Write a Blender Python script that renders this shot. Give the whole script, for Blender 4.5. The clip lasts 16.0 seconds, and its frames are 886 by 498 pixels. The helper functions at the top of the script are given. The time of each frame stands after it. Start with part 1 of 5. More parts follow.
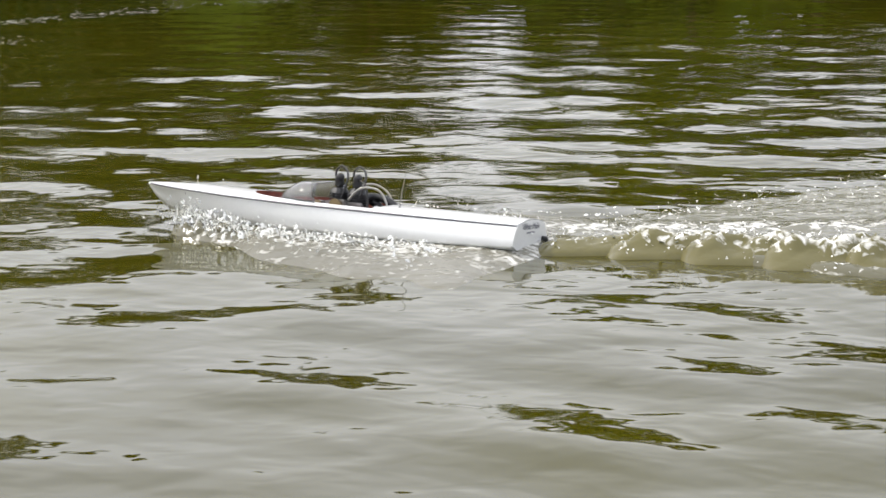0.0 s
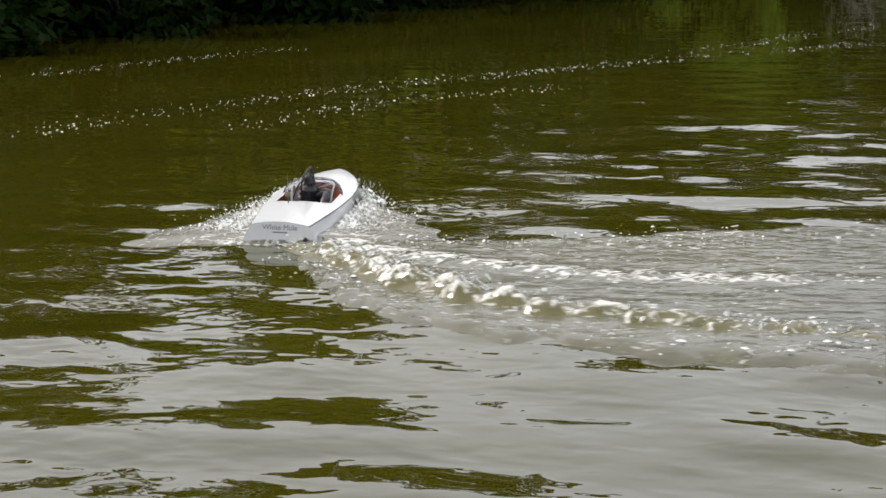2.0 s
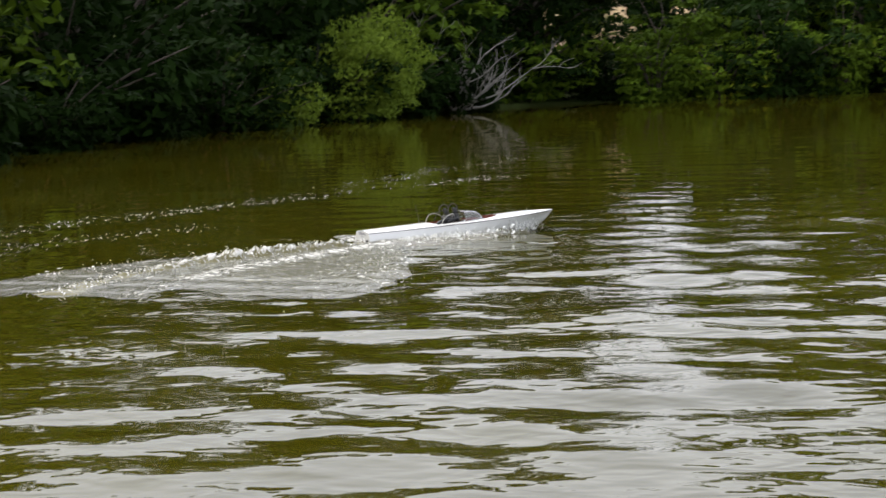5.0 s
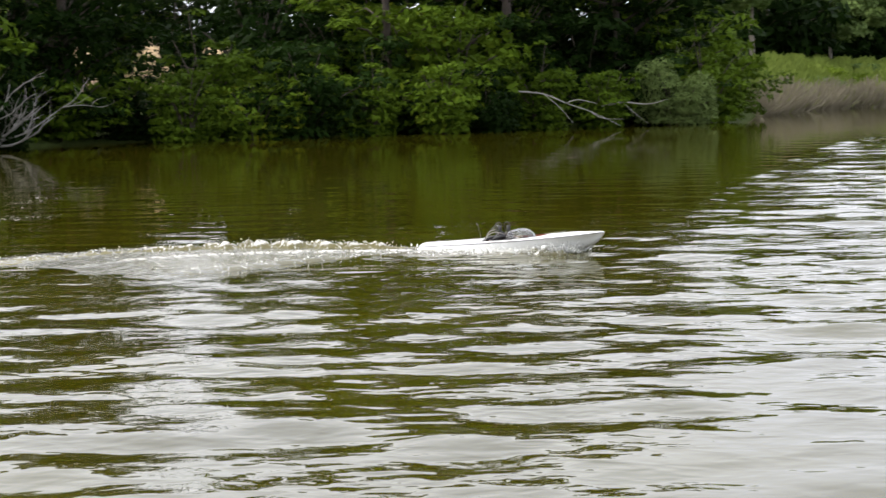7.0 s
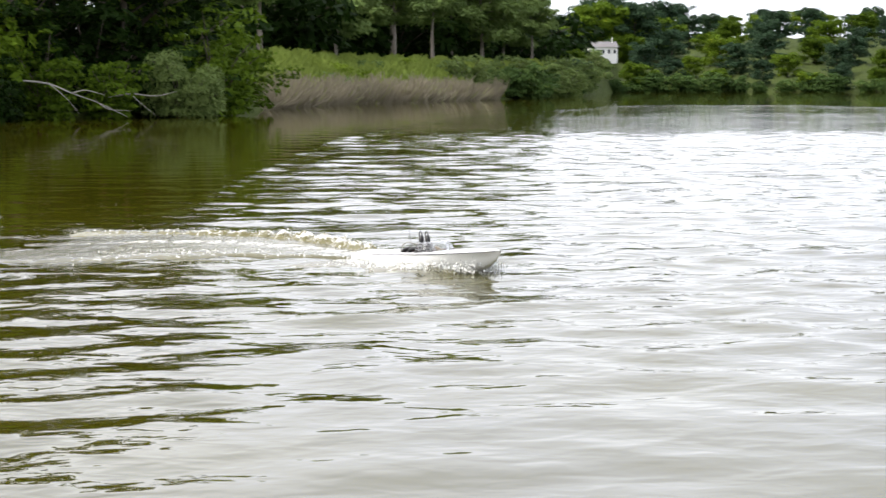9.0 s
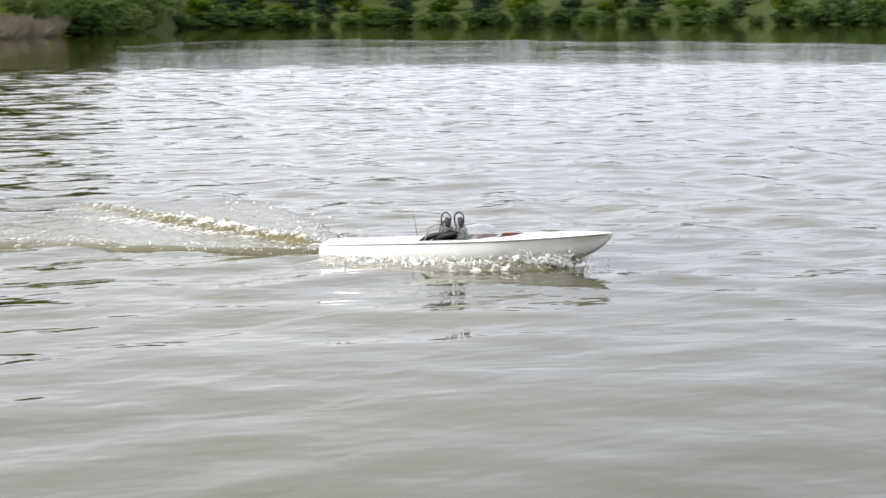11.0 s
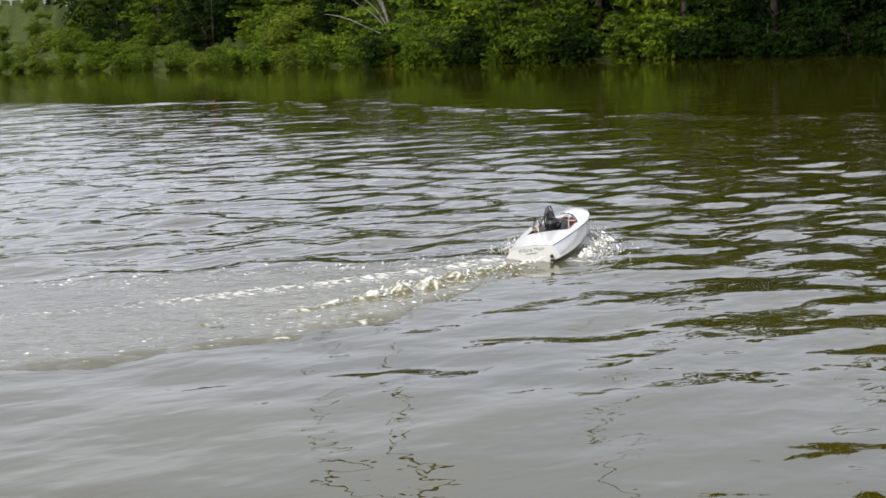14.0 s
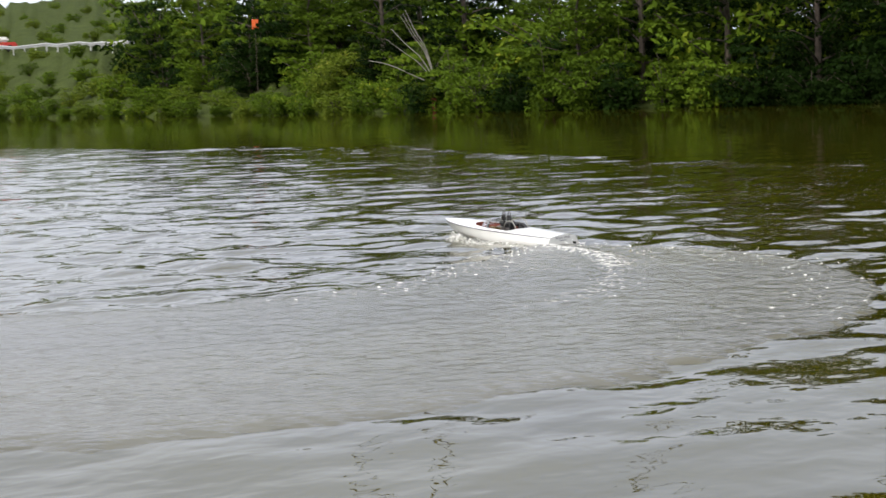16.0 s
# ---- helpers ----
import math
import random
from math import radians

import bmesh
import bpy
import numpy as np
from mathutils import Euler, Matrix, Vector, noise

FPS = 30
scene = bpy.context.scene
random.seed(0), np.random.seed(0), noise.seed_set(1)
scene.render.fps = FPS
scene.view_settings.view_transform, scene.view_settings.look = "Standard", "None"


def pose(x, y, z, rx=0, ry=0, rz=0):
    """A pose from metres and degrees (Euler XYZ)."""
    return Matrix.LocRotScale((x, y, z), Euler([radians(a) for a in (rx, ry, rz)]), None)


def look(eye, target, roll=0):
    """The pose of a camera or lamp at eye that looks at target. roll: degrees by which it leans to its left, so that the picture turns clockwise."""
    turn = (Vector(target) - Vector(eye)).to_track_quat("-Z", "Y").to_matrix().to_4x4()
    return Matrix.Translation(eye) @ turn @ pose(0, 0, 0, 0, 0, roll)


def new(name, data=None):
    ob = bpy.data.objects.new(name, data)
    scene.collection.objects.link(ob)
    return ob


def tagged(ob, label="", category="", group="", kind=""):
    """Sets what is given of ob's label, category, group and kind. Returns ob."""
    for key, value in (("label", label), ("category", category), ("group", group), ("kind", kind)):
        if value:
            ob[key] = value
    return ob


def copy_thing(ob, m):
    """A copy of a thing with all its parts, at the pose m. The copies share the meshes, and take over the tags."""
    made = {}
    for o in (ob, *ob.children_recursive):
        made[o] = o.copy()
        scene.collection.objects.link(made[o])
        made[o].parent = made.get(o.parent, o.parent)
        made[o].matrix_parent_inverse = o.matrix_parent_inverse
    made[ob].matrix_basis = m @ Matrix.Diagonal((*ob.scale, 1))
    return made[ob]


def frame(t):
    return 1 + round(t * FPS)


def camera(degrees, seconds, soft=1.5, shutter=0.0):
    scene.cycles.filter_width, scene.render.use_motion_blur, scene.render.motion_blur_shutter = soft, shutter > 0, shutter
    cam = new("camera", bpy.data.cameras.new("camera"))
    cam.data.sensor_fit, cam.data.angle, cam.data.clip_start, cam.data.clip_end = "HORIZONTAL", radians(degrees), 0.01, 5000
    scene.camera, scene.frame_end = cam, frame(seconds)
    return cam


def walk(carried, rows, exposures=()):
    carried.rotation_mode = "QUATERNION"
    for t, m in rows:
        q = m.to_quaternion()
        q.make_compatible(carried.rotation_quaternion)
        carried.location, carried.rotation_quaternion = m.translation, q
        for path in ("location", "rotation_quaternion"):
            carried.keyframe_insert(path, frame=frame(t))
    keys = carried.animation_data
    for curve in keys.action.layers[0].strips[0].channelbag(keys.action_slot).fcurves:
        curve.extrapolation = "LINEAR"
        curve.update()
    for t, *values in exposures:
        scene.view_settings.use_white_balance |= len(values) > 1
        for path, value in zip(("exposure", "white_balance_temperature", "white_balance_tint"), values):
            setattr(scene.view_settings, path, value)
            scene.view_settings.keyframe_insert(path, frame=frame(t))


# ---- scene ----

EYE = 1.112
cam = camera(26.45, 16.0, soft=1.5, shutter=0.3)
# seconds, bearing (clockwise from +y), tilt and lean of the camera, degrees
PAN = [
    (0.0, -9.08, -10.95, -0.36),
    (0.2, -11.78, -11.10, -0.37),
    (0.4, -14.75, -11.25, -0.38),
    (0.5, -16.12, -11.39, -0.40),
    (1.0, -21.30, -9.70, -0.94),
    (1.5, -24.68, -9.53, -1.13),
    (2.0, -24.99, -9.24, -1.39),
    (2.5, -25.98, -8.97, -1.30),
    (3.0, -24.12, -8.33, -1.03),
    (3.2, -23.13, -8.27, -0.72),
    (5.3, -12.19, -5.00, -2.13),
    (5.5, -10.78, -4.83, -2.00),
    (6.0, -7.49, -4.88, -1.83),
    (6.5, -3.52, -4.71, -1.39),
    (7.0, 0.00, -4.59, -1.27),
    (7.5, 3.44, -4.40, -0.84),
    (8.0, 9.11, -4.25, -0.06),
    (8.2, 10.43, -4.32, 0.02),
    (10.3, 22.11, -6.53, -0.41),
    (10.5, 23.31, -6.72, -0.41),
    (11.0, 27.96, -6.99, -0.47),
    (11.5, 34.35, -7.41, -0.87),
    (12.0, 41.93, -7.64, -0.96),
    (12.2, 44.73, -7.57, -0.95),
    (12.5, 49.63, -7.40, -1.31),
    (13.0, 55.69, -7.28, -1.60),
    (13.5, 59.88, -6.81, -1.65),
    (14.0, 61.26, -6.30, -2.20),
    (14.5, 63.09, -6.10, -1.85),
    (15.0, 62.06, -5.92, -2.40),
    (15.5, 61.43, -5.63, -2.06),
    (16.0, 60.01, -4.84, -2.07),
]
walk(cam, [(t, pose(0, 0, EYE, 90 + tilt, 0, -az) @ pose(0, 0, 0, 0, 0, lean)) for t, az, tilt, lean in PAN],
     exposures=[(0.0, 0.05), (1.0, -0.32), (3.2, -0.24), (5.3, 0.0), (6.0, 0.14), (6.5, 0.19), (7.2, 0.25), (8.2, 0.43), (10.3, 0.15), (11.5, -0.1), (12.5, -0.16), (14.0, -0.26), (16.0, -0.22)])

# ------------------------------------------------------------ light
SUN_EL, SUN_AZ = 46.0, -76.0          # elevation and bearing of the sun
world = bpy.data.worlds.new("overcast_sky")
scene.world = world
world.use_nodes = True
wt = world.node_tree
wt.nodes.clear()
w_out = wt.nodes.new("ShaderNodeOutputWorld")
w_bg = wt.nodes.new("ShaderNodeBackground")
w_sky = wt.nodes.new("ShaderNodeTexSky")
w_sky.sky_type, w_sky.sun_disc = "NISHITA", False
w_sky.sun_elevation, w_sky.sun_rotation = radians(SUN_EL), radians(SUN_AZ)
w_sky.dust_density, w_sky.air_density = 5.0, 1.0
w_tc = wt.nodes.new("ShaderNodeTexCoord")
w_map = wt.nodes.new("ShaderNodeMapping")
w_map.inputs["Scale"].default_value = (1.6, 1.6, 5.0)
w_noise = wt.nodes.new("ShaderNodeTexNoise")
w_noise.inputs["Scale"].default_value, w_noise.inputs["Detail"].default_value = 1.6, 5.0
w_ramp = wt.nodes.new("ShaderNodeValToRGB")
w_ramp.color_ramp.elements[0].position, w_ramp.color_ramp.elements[0].color = 0.3, (9.45, 9.85, 11.1, 1)
w_ramp.color_ramp.elements[1].position, w_ramp.color_ramp.elements[1].color = 0.72, (12.15, 12.4, 13.2, 1)
w_mix = wt.nodes.new("ShaderNodeMix")
w_mix.data_type = "RGBA"
w_mix.inputs["Factor"].default_value = 0.85
wt.links.new(w_tc.outputs["Generated"], w_map.inputs["Vector"])
wt.links.new(w_map.outputs["Vector"], w_noise.inputs["Vector"])
wt.links.new(w_noise.outputs["Fac"], w_ramp.inputs["Fac"])
wt.links.new(w_sky.outputs["Color"], w_mix.inputs[6])
wt.links.new(w_ramp.outputs["Color"], w_mix.inputs[7])
# the cloud is brighter towards the veiled sun
w_dot, w_glow, w_mul = wt.nodes.new("ShaderNodeVectorMath"), wt.nodes.new("ShaderNodeMapRange"), wt.nodes.new("ShaderNodeVectorMath")
w_tint = wt.nodes.new("ShaderNodeValToRGB")
w_tint.color_ramp.elements[0].color, w_tint.color_ramp.elements[1].color = (0.78, 0.80, 0.85, 1), (1.10, 1.08, 1.05, 1)
w_dot.operation, w_mul.operation = "DOT_PRODUCT", "MULTIPLY"
w_dot.inputs[1].default_value = (math.sin(radians(SUN_AZ)), math.cos(radians(SUN_AZ)), 0.35)
w_glow.inputs[1].default_value, w_glow.inputs[2].default_value = -0.75, 0.5
wt.links.new(w_tc.outputs["Generated"], w_dot.inputs[0])
wt.links.new(w_dot.outputs["Value"], w_glow.inputs[0])
wt.links.new(w_mix.outputs[2], w_mul.inputs[0])
wt.links.new(w_glow.outputs[0], w_tint.inputs["Fac"])
wt.links.new(w_tint.outputs["Color"], w_mul.inputs[1])
wt.links.new(w_mul.outputs[0], w_bg.inputs["Color"])
w_bg.inputs["Strength"].default_value = 0.15
wt.links.new(w_bg.outputs["Background"], w_out.inputs["Surface"])

sun_data = bpy.data.lights.new("sun", "SUN")
sun_data.energy, sun_data.angle, sun_data.color = 3.2, radians(4.0), (1.0, 0.95, 0.87)
sun = new("sun", sun_data)
_se, _sa = radians(SUN_EL), radians(SUN_AZ)
sun.matrix_world = look((math.sin(_sa) * math.cos(_se) * 50, math.cos(_sa) * math.cos(_se) * 50, math.sin(_se) * 50), (0, 0, 0))


# ------------------------------------------------------------ materials
def material(name, base, rough=0.5, metal=0.0, grain=8.0, vary=0.25, bump=0.0, fine=60.0, **more):
    """A node material with two scales of colour variation and a fine relief."""
    m = bpy.data.materials.new(name)
    m.use_nodes = True
    nt = m.node_tree
    b = nt.nodes["Principled BSDF"]
    b.inputs["Roughness"].default_value, b.inputs["Metallic"].default_value = rough, metal
    tc = nt.nodes.new("ShaderNodeTexCoord")
    n1, n2 = nt.nodes.new("ShaderNodeTexNoise"), nt.nodes.new("ShaderNodeTexNoise")
    n1.inputs["Scale"].default_value, n1.inputs["Detail"].default_value = grain, 4
    n2.inputs["Scale"].default_value, n2.inputs["Detail"].default_value = fine, 3
    add = nt.nodes.new("ShaderNodeMath")
    add.operation = "ADD"
    half = nt.nodes.new("ShaderNodeMath")
    half.operation, half.inputs[1].default_value = "MULTIPLY", 0.5
    nt.links.new(tc.outputs["Object"], n1.inputs["Vector"])
    nt.links.new(tc.outputs["Object"], n2.inputs["Vector"])
    nt.links.new(n1.outputs["Fac"], add.inputs[0])
    nt.links.new(n2.outputs["Fac"], add.inputs[1])
    nt.links.new(add.outputs[0], half.inputs[0])
    ramp = nt.nodes.new("ShaderNodeValToRGB")
    lo, hi = [c * (1 - vary) for c in base], [min(1, c * (1 + vary)) for c in base]
    ramp.color_ramp.elements[0].position, ramp.color_ramp.elements[0].color = 0.3, (*lo, 1)
    ramp.color_ramp.elements[1].position, ramp.color_ramp.elements[1].color = 0.7, (*hi, 1)
    nt.links.new(half.outputs[0], ramp.inputs["Fac"])
    nt.links.new(ramp.outputs["Color"], b.inputs["Base Color"])
    if bump:
        bp = nt.nodes.new("ShaderNodeBump")
        bp.inputs["Strength"].default_value, bp.inputs["Distance"].default_value = 1.0, bump
        nt.links.new(half.outputs[0], bp.inputs["Height"])
        nt.links.new(bp.outputs["Normal"], b.inputs["Normal"])
    for key, value in more.items():
        b.inputs[key.replace("_", " ")].default_value = value
    return m


def water_material(name, base, relief, rough=0.03, sheltered=False, foam=0.0, band=0.2, crest=0.0):
    """Murky water: relief is a list of (scale x, scale y, turn, height in metres)."""
    m = bpy.data.materials.new(name)
    m.use_nodes = True
    nt = m.node_tree
    b = nt.nodes["Principled BSDF"]
    b.inputs["Roughness"].default_value, b.inputs["IOR"].default_value = rough, 1.333
    tc = nt.nodes.new("ShaderNodeTexCoord")
    total = None
    for sx, sy, turn, height in relief:
        mp = nt.nodes.new("ShaderNodeMapping")
        mp.inputs["Rotation"].default_value = (0, 0, radians(turn))
        mp.inputs["Scale"].default_value = (sx, sy, 1)
        n = nt.nodes.new("ShaderNodeTexNoise")
        n.inputs["Scale"].default_value, n.inputs["Detail"].default_value, n.inputs["Distortion"].default_value = 1.0, 0.9, 0.4
        mul = nt.nodes.new("ShaderNodeMath")
        mul.operation, mul.inputs[1].default_value = "MULTIPLY", height
        nt.links.new(tc.outputs["Object"], mp.inputs["Vector"])
        nt.links.new(mp.outputs["Vector"], n.inputs["Vector"])
        nt.links.new(n.outputs["Fac"], mul.inputs[0])
        if total is None:
            total = mul
        else:
            s = nt.nodes.new("ShaderNodeMath")
            s.operation = "ADD"
            nt.links.new(total.outputs[0], s.inputs[0])
            nt.links.new(mul.outputs[0], s.inputs[1])
            total = s
    # sheltered water under the banks carries less relief
    calm = nt.nodes.new("ShaderNodeAttribute")
    calm.attribute_name = "ripple"
    # wind lanes: patches of smoother and rougher water
    lane = nt.nodes.new("ShaderNodeTexNoise")
    lane.inputs["Scale"].default_value, lane.inputs["Detail"].default_value = 0.12, 2.0
    lr = nt.nodes.new("ShaderNodeMapRange")
    lr.inputs[1].default_value, lr.inputs[2].default_value, lr.inputs[3].default_value, lr.inputs[4].default_value = 0.35, 0.65, 0.55, 1.15
    nt.links.new(tc.outputs["Object"], lane.inputs["Vector"])
    nt.links.new(lane.outputs["Fac"], lr.inputs[0])
    both = nt.nodes.new("ShaderNodeMath")
    both.operation = "MULTIPLY"
    nt.links.new(total.outputs[0], both.inputs[0])
    nt.links.new(lr.outputs[0], both.inputs[1])
    bp = nt.nodes.new("ShaderNodeBump")
    bp.inputs["Strength"].default_value, bp.inputs["Distance"].default_value = 1.0, 1.0
    if sheltered:
        lee = nt.nodes.new("ShaderNodeMath")
        lee.operation = "MULTIPLY"
        nt.links.new(both.outputs[0], lee.inputs[0])
        nt.links.new(calm.outputs["Fac"], lee.inputs[1])
        both = lee
    nt.links.new(both.outputs[0], bp.inputs["Height"])
    nt.links.new(bp.outputs["Normal"], b.inputs["Normal"])
    silt = nt.nodes.new("ShaderNodeTexNoise")
    silt.inputs["Scale"].default_value, silt.inputs["Detail"].default_value = 0.5, 4.0
    ramp = nt.nodes.new("ShaderNodeValToRGB")
    ramp.color_ramp.elements[0].position, ramp.color_ramp.elements[0].color = 0.3, (*[c * 0.8 for c in base], 1)
    ramp.color_ramp.elements[1].position, ramp.color_ramp.elements[1].color = 0.7, (*[c * 1.2 for c in base], 1)
    nt.links.new(tc.outputs["Object"], silt.inputs["Vector"])
    nt.links.new(silt.outputs["Fac"], ramp.inputs["Fac"])
    if not foam:
        nt.links.new(ramp.outputs["Color"], b.inputs["Base Color"])
        return m
    # froth: torn white patches, thickest along the middle of the piece
    sep, ab, band_n = nt.nodes.new("ShaderNodeSeparateXYZ"), nt.nodes.new("ShaderNodeMath"), nt.nodes.new("ShaderNodeMapRange")
    ab.operation = "ABSOLUTE"
    nt.links.new(tc.outputs["Object"], sep.inputs[0])
    nt.links.new(sep.outputs["Z" if crest else "Y"], ab.inputs[0])
    nt.links.new(ab.outputs[0], band_n.inputs[0])
    lo_in, hi_in, lo_out, hi_out = (0.25 * crest, crest, foam * 0.1, foam) if crest else (band * 0.2, band, foam, foam * 0.45)
    band_n.inputs[1].default_value, band_n.inputs[2].default_value, band_n.inputs[3].default_value, band_n.inputs[4].default_value = lo_in, hi_in, lo_out, hi_out
    fr = nt.nodes.new("ShaderNodeTexNoise")
    fr.inputs["Scale"].default_value, fr.inputs["Detail"].default_value, fr.inputs["Distortion"].default_value = 22.0, 7.0, 1.2
    nt.links.new(tc.outputs["Object"], fr.inputs["Vector"])
    su = nt.nodes.new("ShaderNodeMath")
    su.operation = "ADD"
    nt.links.new(fr.outputs["Fac"], su.inputs[0])
    nt.links.new(band_n.outputs[0], su.inputs[1])
    mk = nt.nodes.new("ShaderNodeMapRange")
    mk.inputs[1].default_value, mk.inputs[2].default_value = 0.72, 0.90
    nt.links.new(su.outputs[0], mk.inputs[0])
    mx = nt.nodes.new("ShaderNodeMix")
    mx.data_type = "RGBA"
    mx.inputs[7].default_value = (0.72, 0.71, 0.66, 1)
    nt.links.new(mk.outputs[0], mx.inputs["Factor"])
    nt.links.new(ramp.outputs["Color"], mx.inputs[6])
    nt.links.new(mx.outputs[2], b.inputs["Base Color"])
    rg = nt.nodes.new("ShaderNodeMapRange")
    rg.inputs[3].default_value, rg.inputs[4].default_value = rough, 0.65
    nt.links.new(mk.outputs[0], rg.inputs[0])
    nt.links.new(rg.outputs[0], b.inputs["Roughness"])
    return m


def leaf_material(name, dark, light, yellow):
    """Leaves: colour by leaf, by plant and in clumps painted lit or shaded, a little light through them."""
    m = bpy.data.materials.new(name)
    m.use_nodes = True
    nt = m.node_tree
    b = nt.nodes["Principled BSDF"]
    b.inputs["Roughness"].default_value = 0.6
    b.inputs["Specular IOR Level"].default_value = 0.03
    geo, info = nt.nodes.new("ShaderNodeNewGeometry"), nt.nodes.new("ShaderNodeObjectInfo")
    ramp = nt.nodes.new("ShaderNodeValToRGB")
    ramp.color_ramp.elements[0].position, ramp.color_ramp.elements[0].color = 0.0, (*dark, 1)
    ramp.color_ramp.elements[1].position, ramp.color_ramp.elements[1].color = 0.85, (*light, 1)
    e = ramp.color_ramp.elements.new(1.0)
    e.color = (*yellow, 1)
    tc, n = nt.nodes.new("ShaderNodeTexCoord"), nt.nodes.new("ShaderNodeTexNoise")
    n.inputs["Scale"].default_value = 1.1
    nt.links.new(tc.outputs["Object"], n.inputs["Vector"])
    a = nt.nodes.new("ShaderNodeMath")
    a.operation = "MULTIPLY_ADD"
    a.inputs[1].default_value = 0.32
    nt.links.new(geo.outputs["Random Per Island"], a.inputs[0])
    s = nt.nodes.new("ShaderNodeMath")
    s.operation = "MULTIPLY_ADD"
    s.inputs[1].default_value = 0.35
    nt.links.new(info.outputs["Random"], s.inputs[0])
    # noise darkens whole clumps, imitating the shade inside a crown
    k = nt.nodes.new("ShaderNodeMath")
    k.operation, k.inputs[1].default_value = "MULTIPLY", 0.55
    nt.links.new(n.outputs["Fac"], k.inputs[0])
    nt.links.new(k.outputs[0], s.inputs[2])
    nt.links.new(s.outputs[0], a.inputs[2])
    nt.links.new(a.outputs[0], ramp.inputs["Fac"])
    nt.links.new(ramp.outputs["Color"], b.inputs["Base Color"])
    tr = nt.nodes.new("ShaderNodeBsdfTranslucent")
    nt.links.new(ramp.outputs["Color"], tr.inputs["Color"])
    mix = nt.nodes.new("ShaderNodeMixShader")
    mix.inputs[0].default_value = 0.26
    nt.links.new(b.outputs[0], mix.inputs[1])
    nt.links.new(tr.outputs[0], mix.inputs[2])
    nt.links.new(mix.outputs[0], nt.nodes["Material Output"].inputs["Surface"])
    return m


WATER = water_material("murky_olive_water", (0.045, 0.040, 0.0025),
                       [(0.9, 1.3, 20, 0.016), (2.0, 3.0, 34, 0.010), (4.6, 6.4, 10, 0.0084), (9.0, 12.0, 40, 0.0028), (24.0, 30.0, 15, 0.00015)], 0.012, True)
CHURN = [(7.0, 11.0, 70, 0.0075), (17.0, 23.0, 60, 0.0042), (44.0, 56.0, 95, 0.0012)]
WAKE = water_material("churned_water", (0.095, 0.090, 0.060), CHURN, 0.18)
WAKE_FROTHY = water_material("frothy_wake_water", (0.115, 0.108, 0.066), CHURN, 0.18, foam=0.25, band=0.15)
WAKE_STREAKED = water_material("streaked_wake_water", (0.10, 0.095, 0.062), CHURN, 0.18, foam=0.13, band=0.22)
HULL_WASH = water_material("frothy_hull_wash", (0.15, 0.142, 0.105), [(a, b, c, 1.9 * d) for a, b, c, d in CHURN], 0.26, foam=0.25, band=0.50)
STERN = water_material("olive_stern_wave", (0.125, 0.112, 0.045), CHURN, 0.12, foam=0.33, crest=0.075)
FOAM = material("white_foam", (0.82, 0.82, 0.78), 0.6, grain=40, vary=0.1, fine=200)
SPRAY = material("water_spray", (0.80, 0.81, 0.80), 0.25, grain=30, vary=0.12, fine=150, Transmission_Weight=0.55, IOR=1.33)
GRASS = material("grassy_soil", (0.045, 0.060, 0.016), 0.95, grain=0.6, vary=0.5, fine=6, bump=0.15, Specular_IOR_Level=0.05)
SAND = material("sandy_soil", (0.50, 0.36, 0.20), 0.95, grain=0.8, vary=0.25, fine=9, bump=0.05)
LEAF_A = leaf_material("broad_leaves", (0.004, 0.014, 0.002), (0.100, 0.160, 0.012), (0.21, 0.23, 0.018))
# bank shade is put into this darker leaf colour
LEAF_B = leaf_material("shade_dark_leaves", (0.003, 0.007, 0.001), (0.013, 0.030, 0.004), (0.045, 0.07, 0.010))
LEAF_C = leaf_material("willow_leaves", (0.07, 0.115, 0.010), (0.19, 0.26, 0.03), (0.26, 0.30, 0.045))
LEAF_W = leaf_material("pale_willow_leaves", (0.05, 0.085, 0.022), (0.15, 0.20, 0.06), (0.24, 0.27, 0.09))
LEAF_S = leaf_material("sunlit_scrub_leaves", (0.035, 0.060, 0.006), (0.120, 0.165, 0.016), (0.21, 0.22, 0.03))
# distance haze over the far bank is put into the next two leaf colours
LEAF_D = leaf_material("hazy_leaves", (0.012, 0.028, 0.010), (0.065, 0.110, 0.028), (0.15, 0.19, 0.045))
LEAF_F = leaf_material("haze_blue_far_leaves", (0.010, 0.022, 0.014), (0.045, 0.080, 0.040), (0.10, 0.14, 0.05))
# yellow-green, with the pale haze over the spit mixed into the colour
LEAF_E = leaf_material("hazy_yellow_green_leaves", (0.040, 0.072, 0.020), (0.18, 0.25, 0.075), (0.26, 0.30, 0.09))
REED = leaf_material("reeds", (0.13, 0.115, 0.078), (0.27, 0.235, 0.165), (0.25, 0.27, 0.09))
WEED = leaf_material("meadow_weeds", (0.10, 0.14, 0.025), (0.23, 0.29, 0.06), (0.33, 0.35, 0.12))
BARK = material("grey_brown_bark", (0.065, 0.050, 0.038), 0.9, grain=3, vary=0.4, fine=30, bump=0.02)
PALE_BARK = material("pale_grey_bark", (0.20, 0.17, 0.14), 0.9, grain=3, vary=0.35, fine=30, bump=0.02)
DEADWOOD = material("bleached_deadwood", (0.27, 0.25, 0.225), 0.85, grain=4, vary=0.3, fine=40, bump=0.01)
WHITE = material("white_gloss_paint", (0.74, 0.74, 0.72), 0.22, grain=5, vary=0.03, fine=70, Coat_Weight=0.4)
MAHOGANY = material("red_brown_wood", (0.16, 0.035, 0.018), 0.45, grain=12, vary=0.4, fine=80, bump=0.0008)
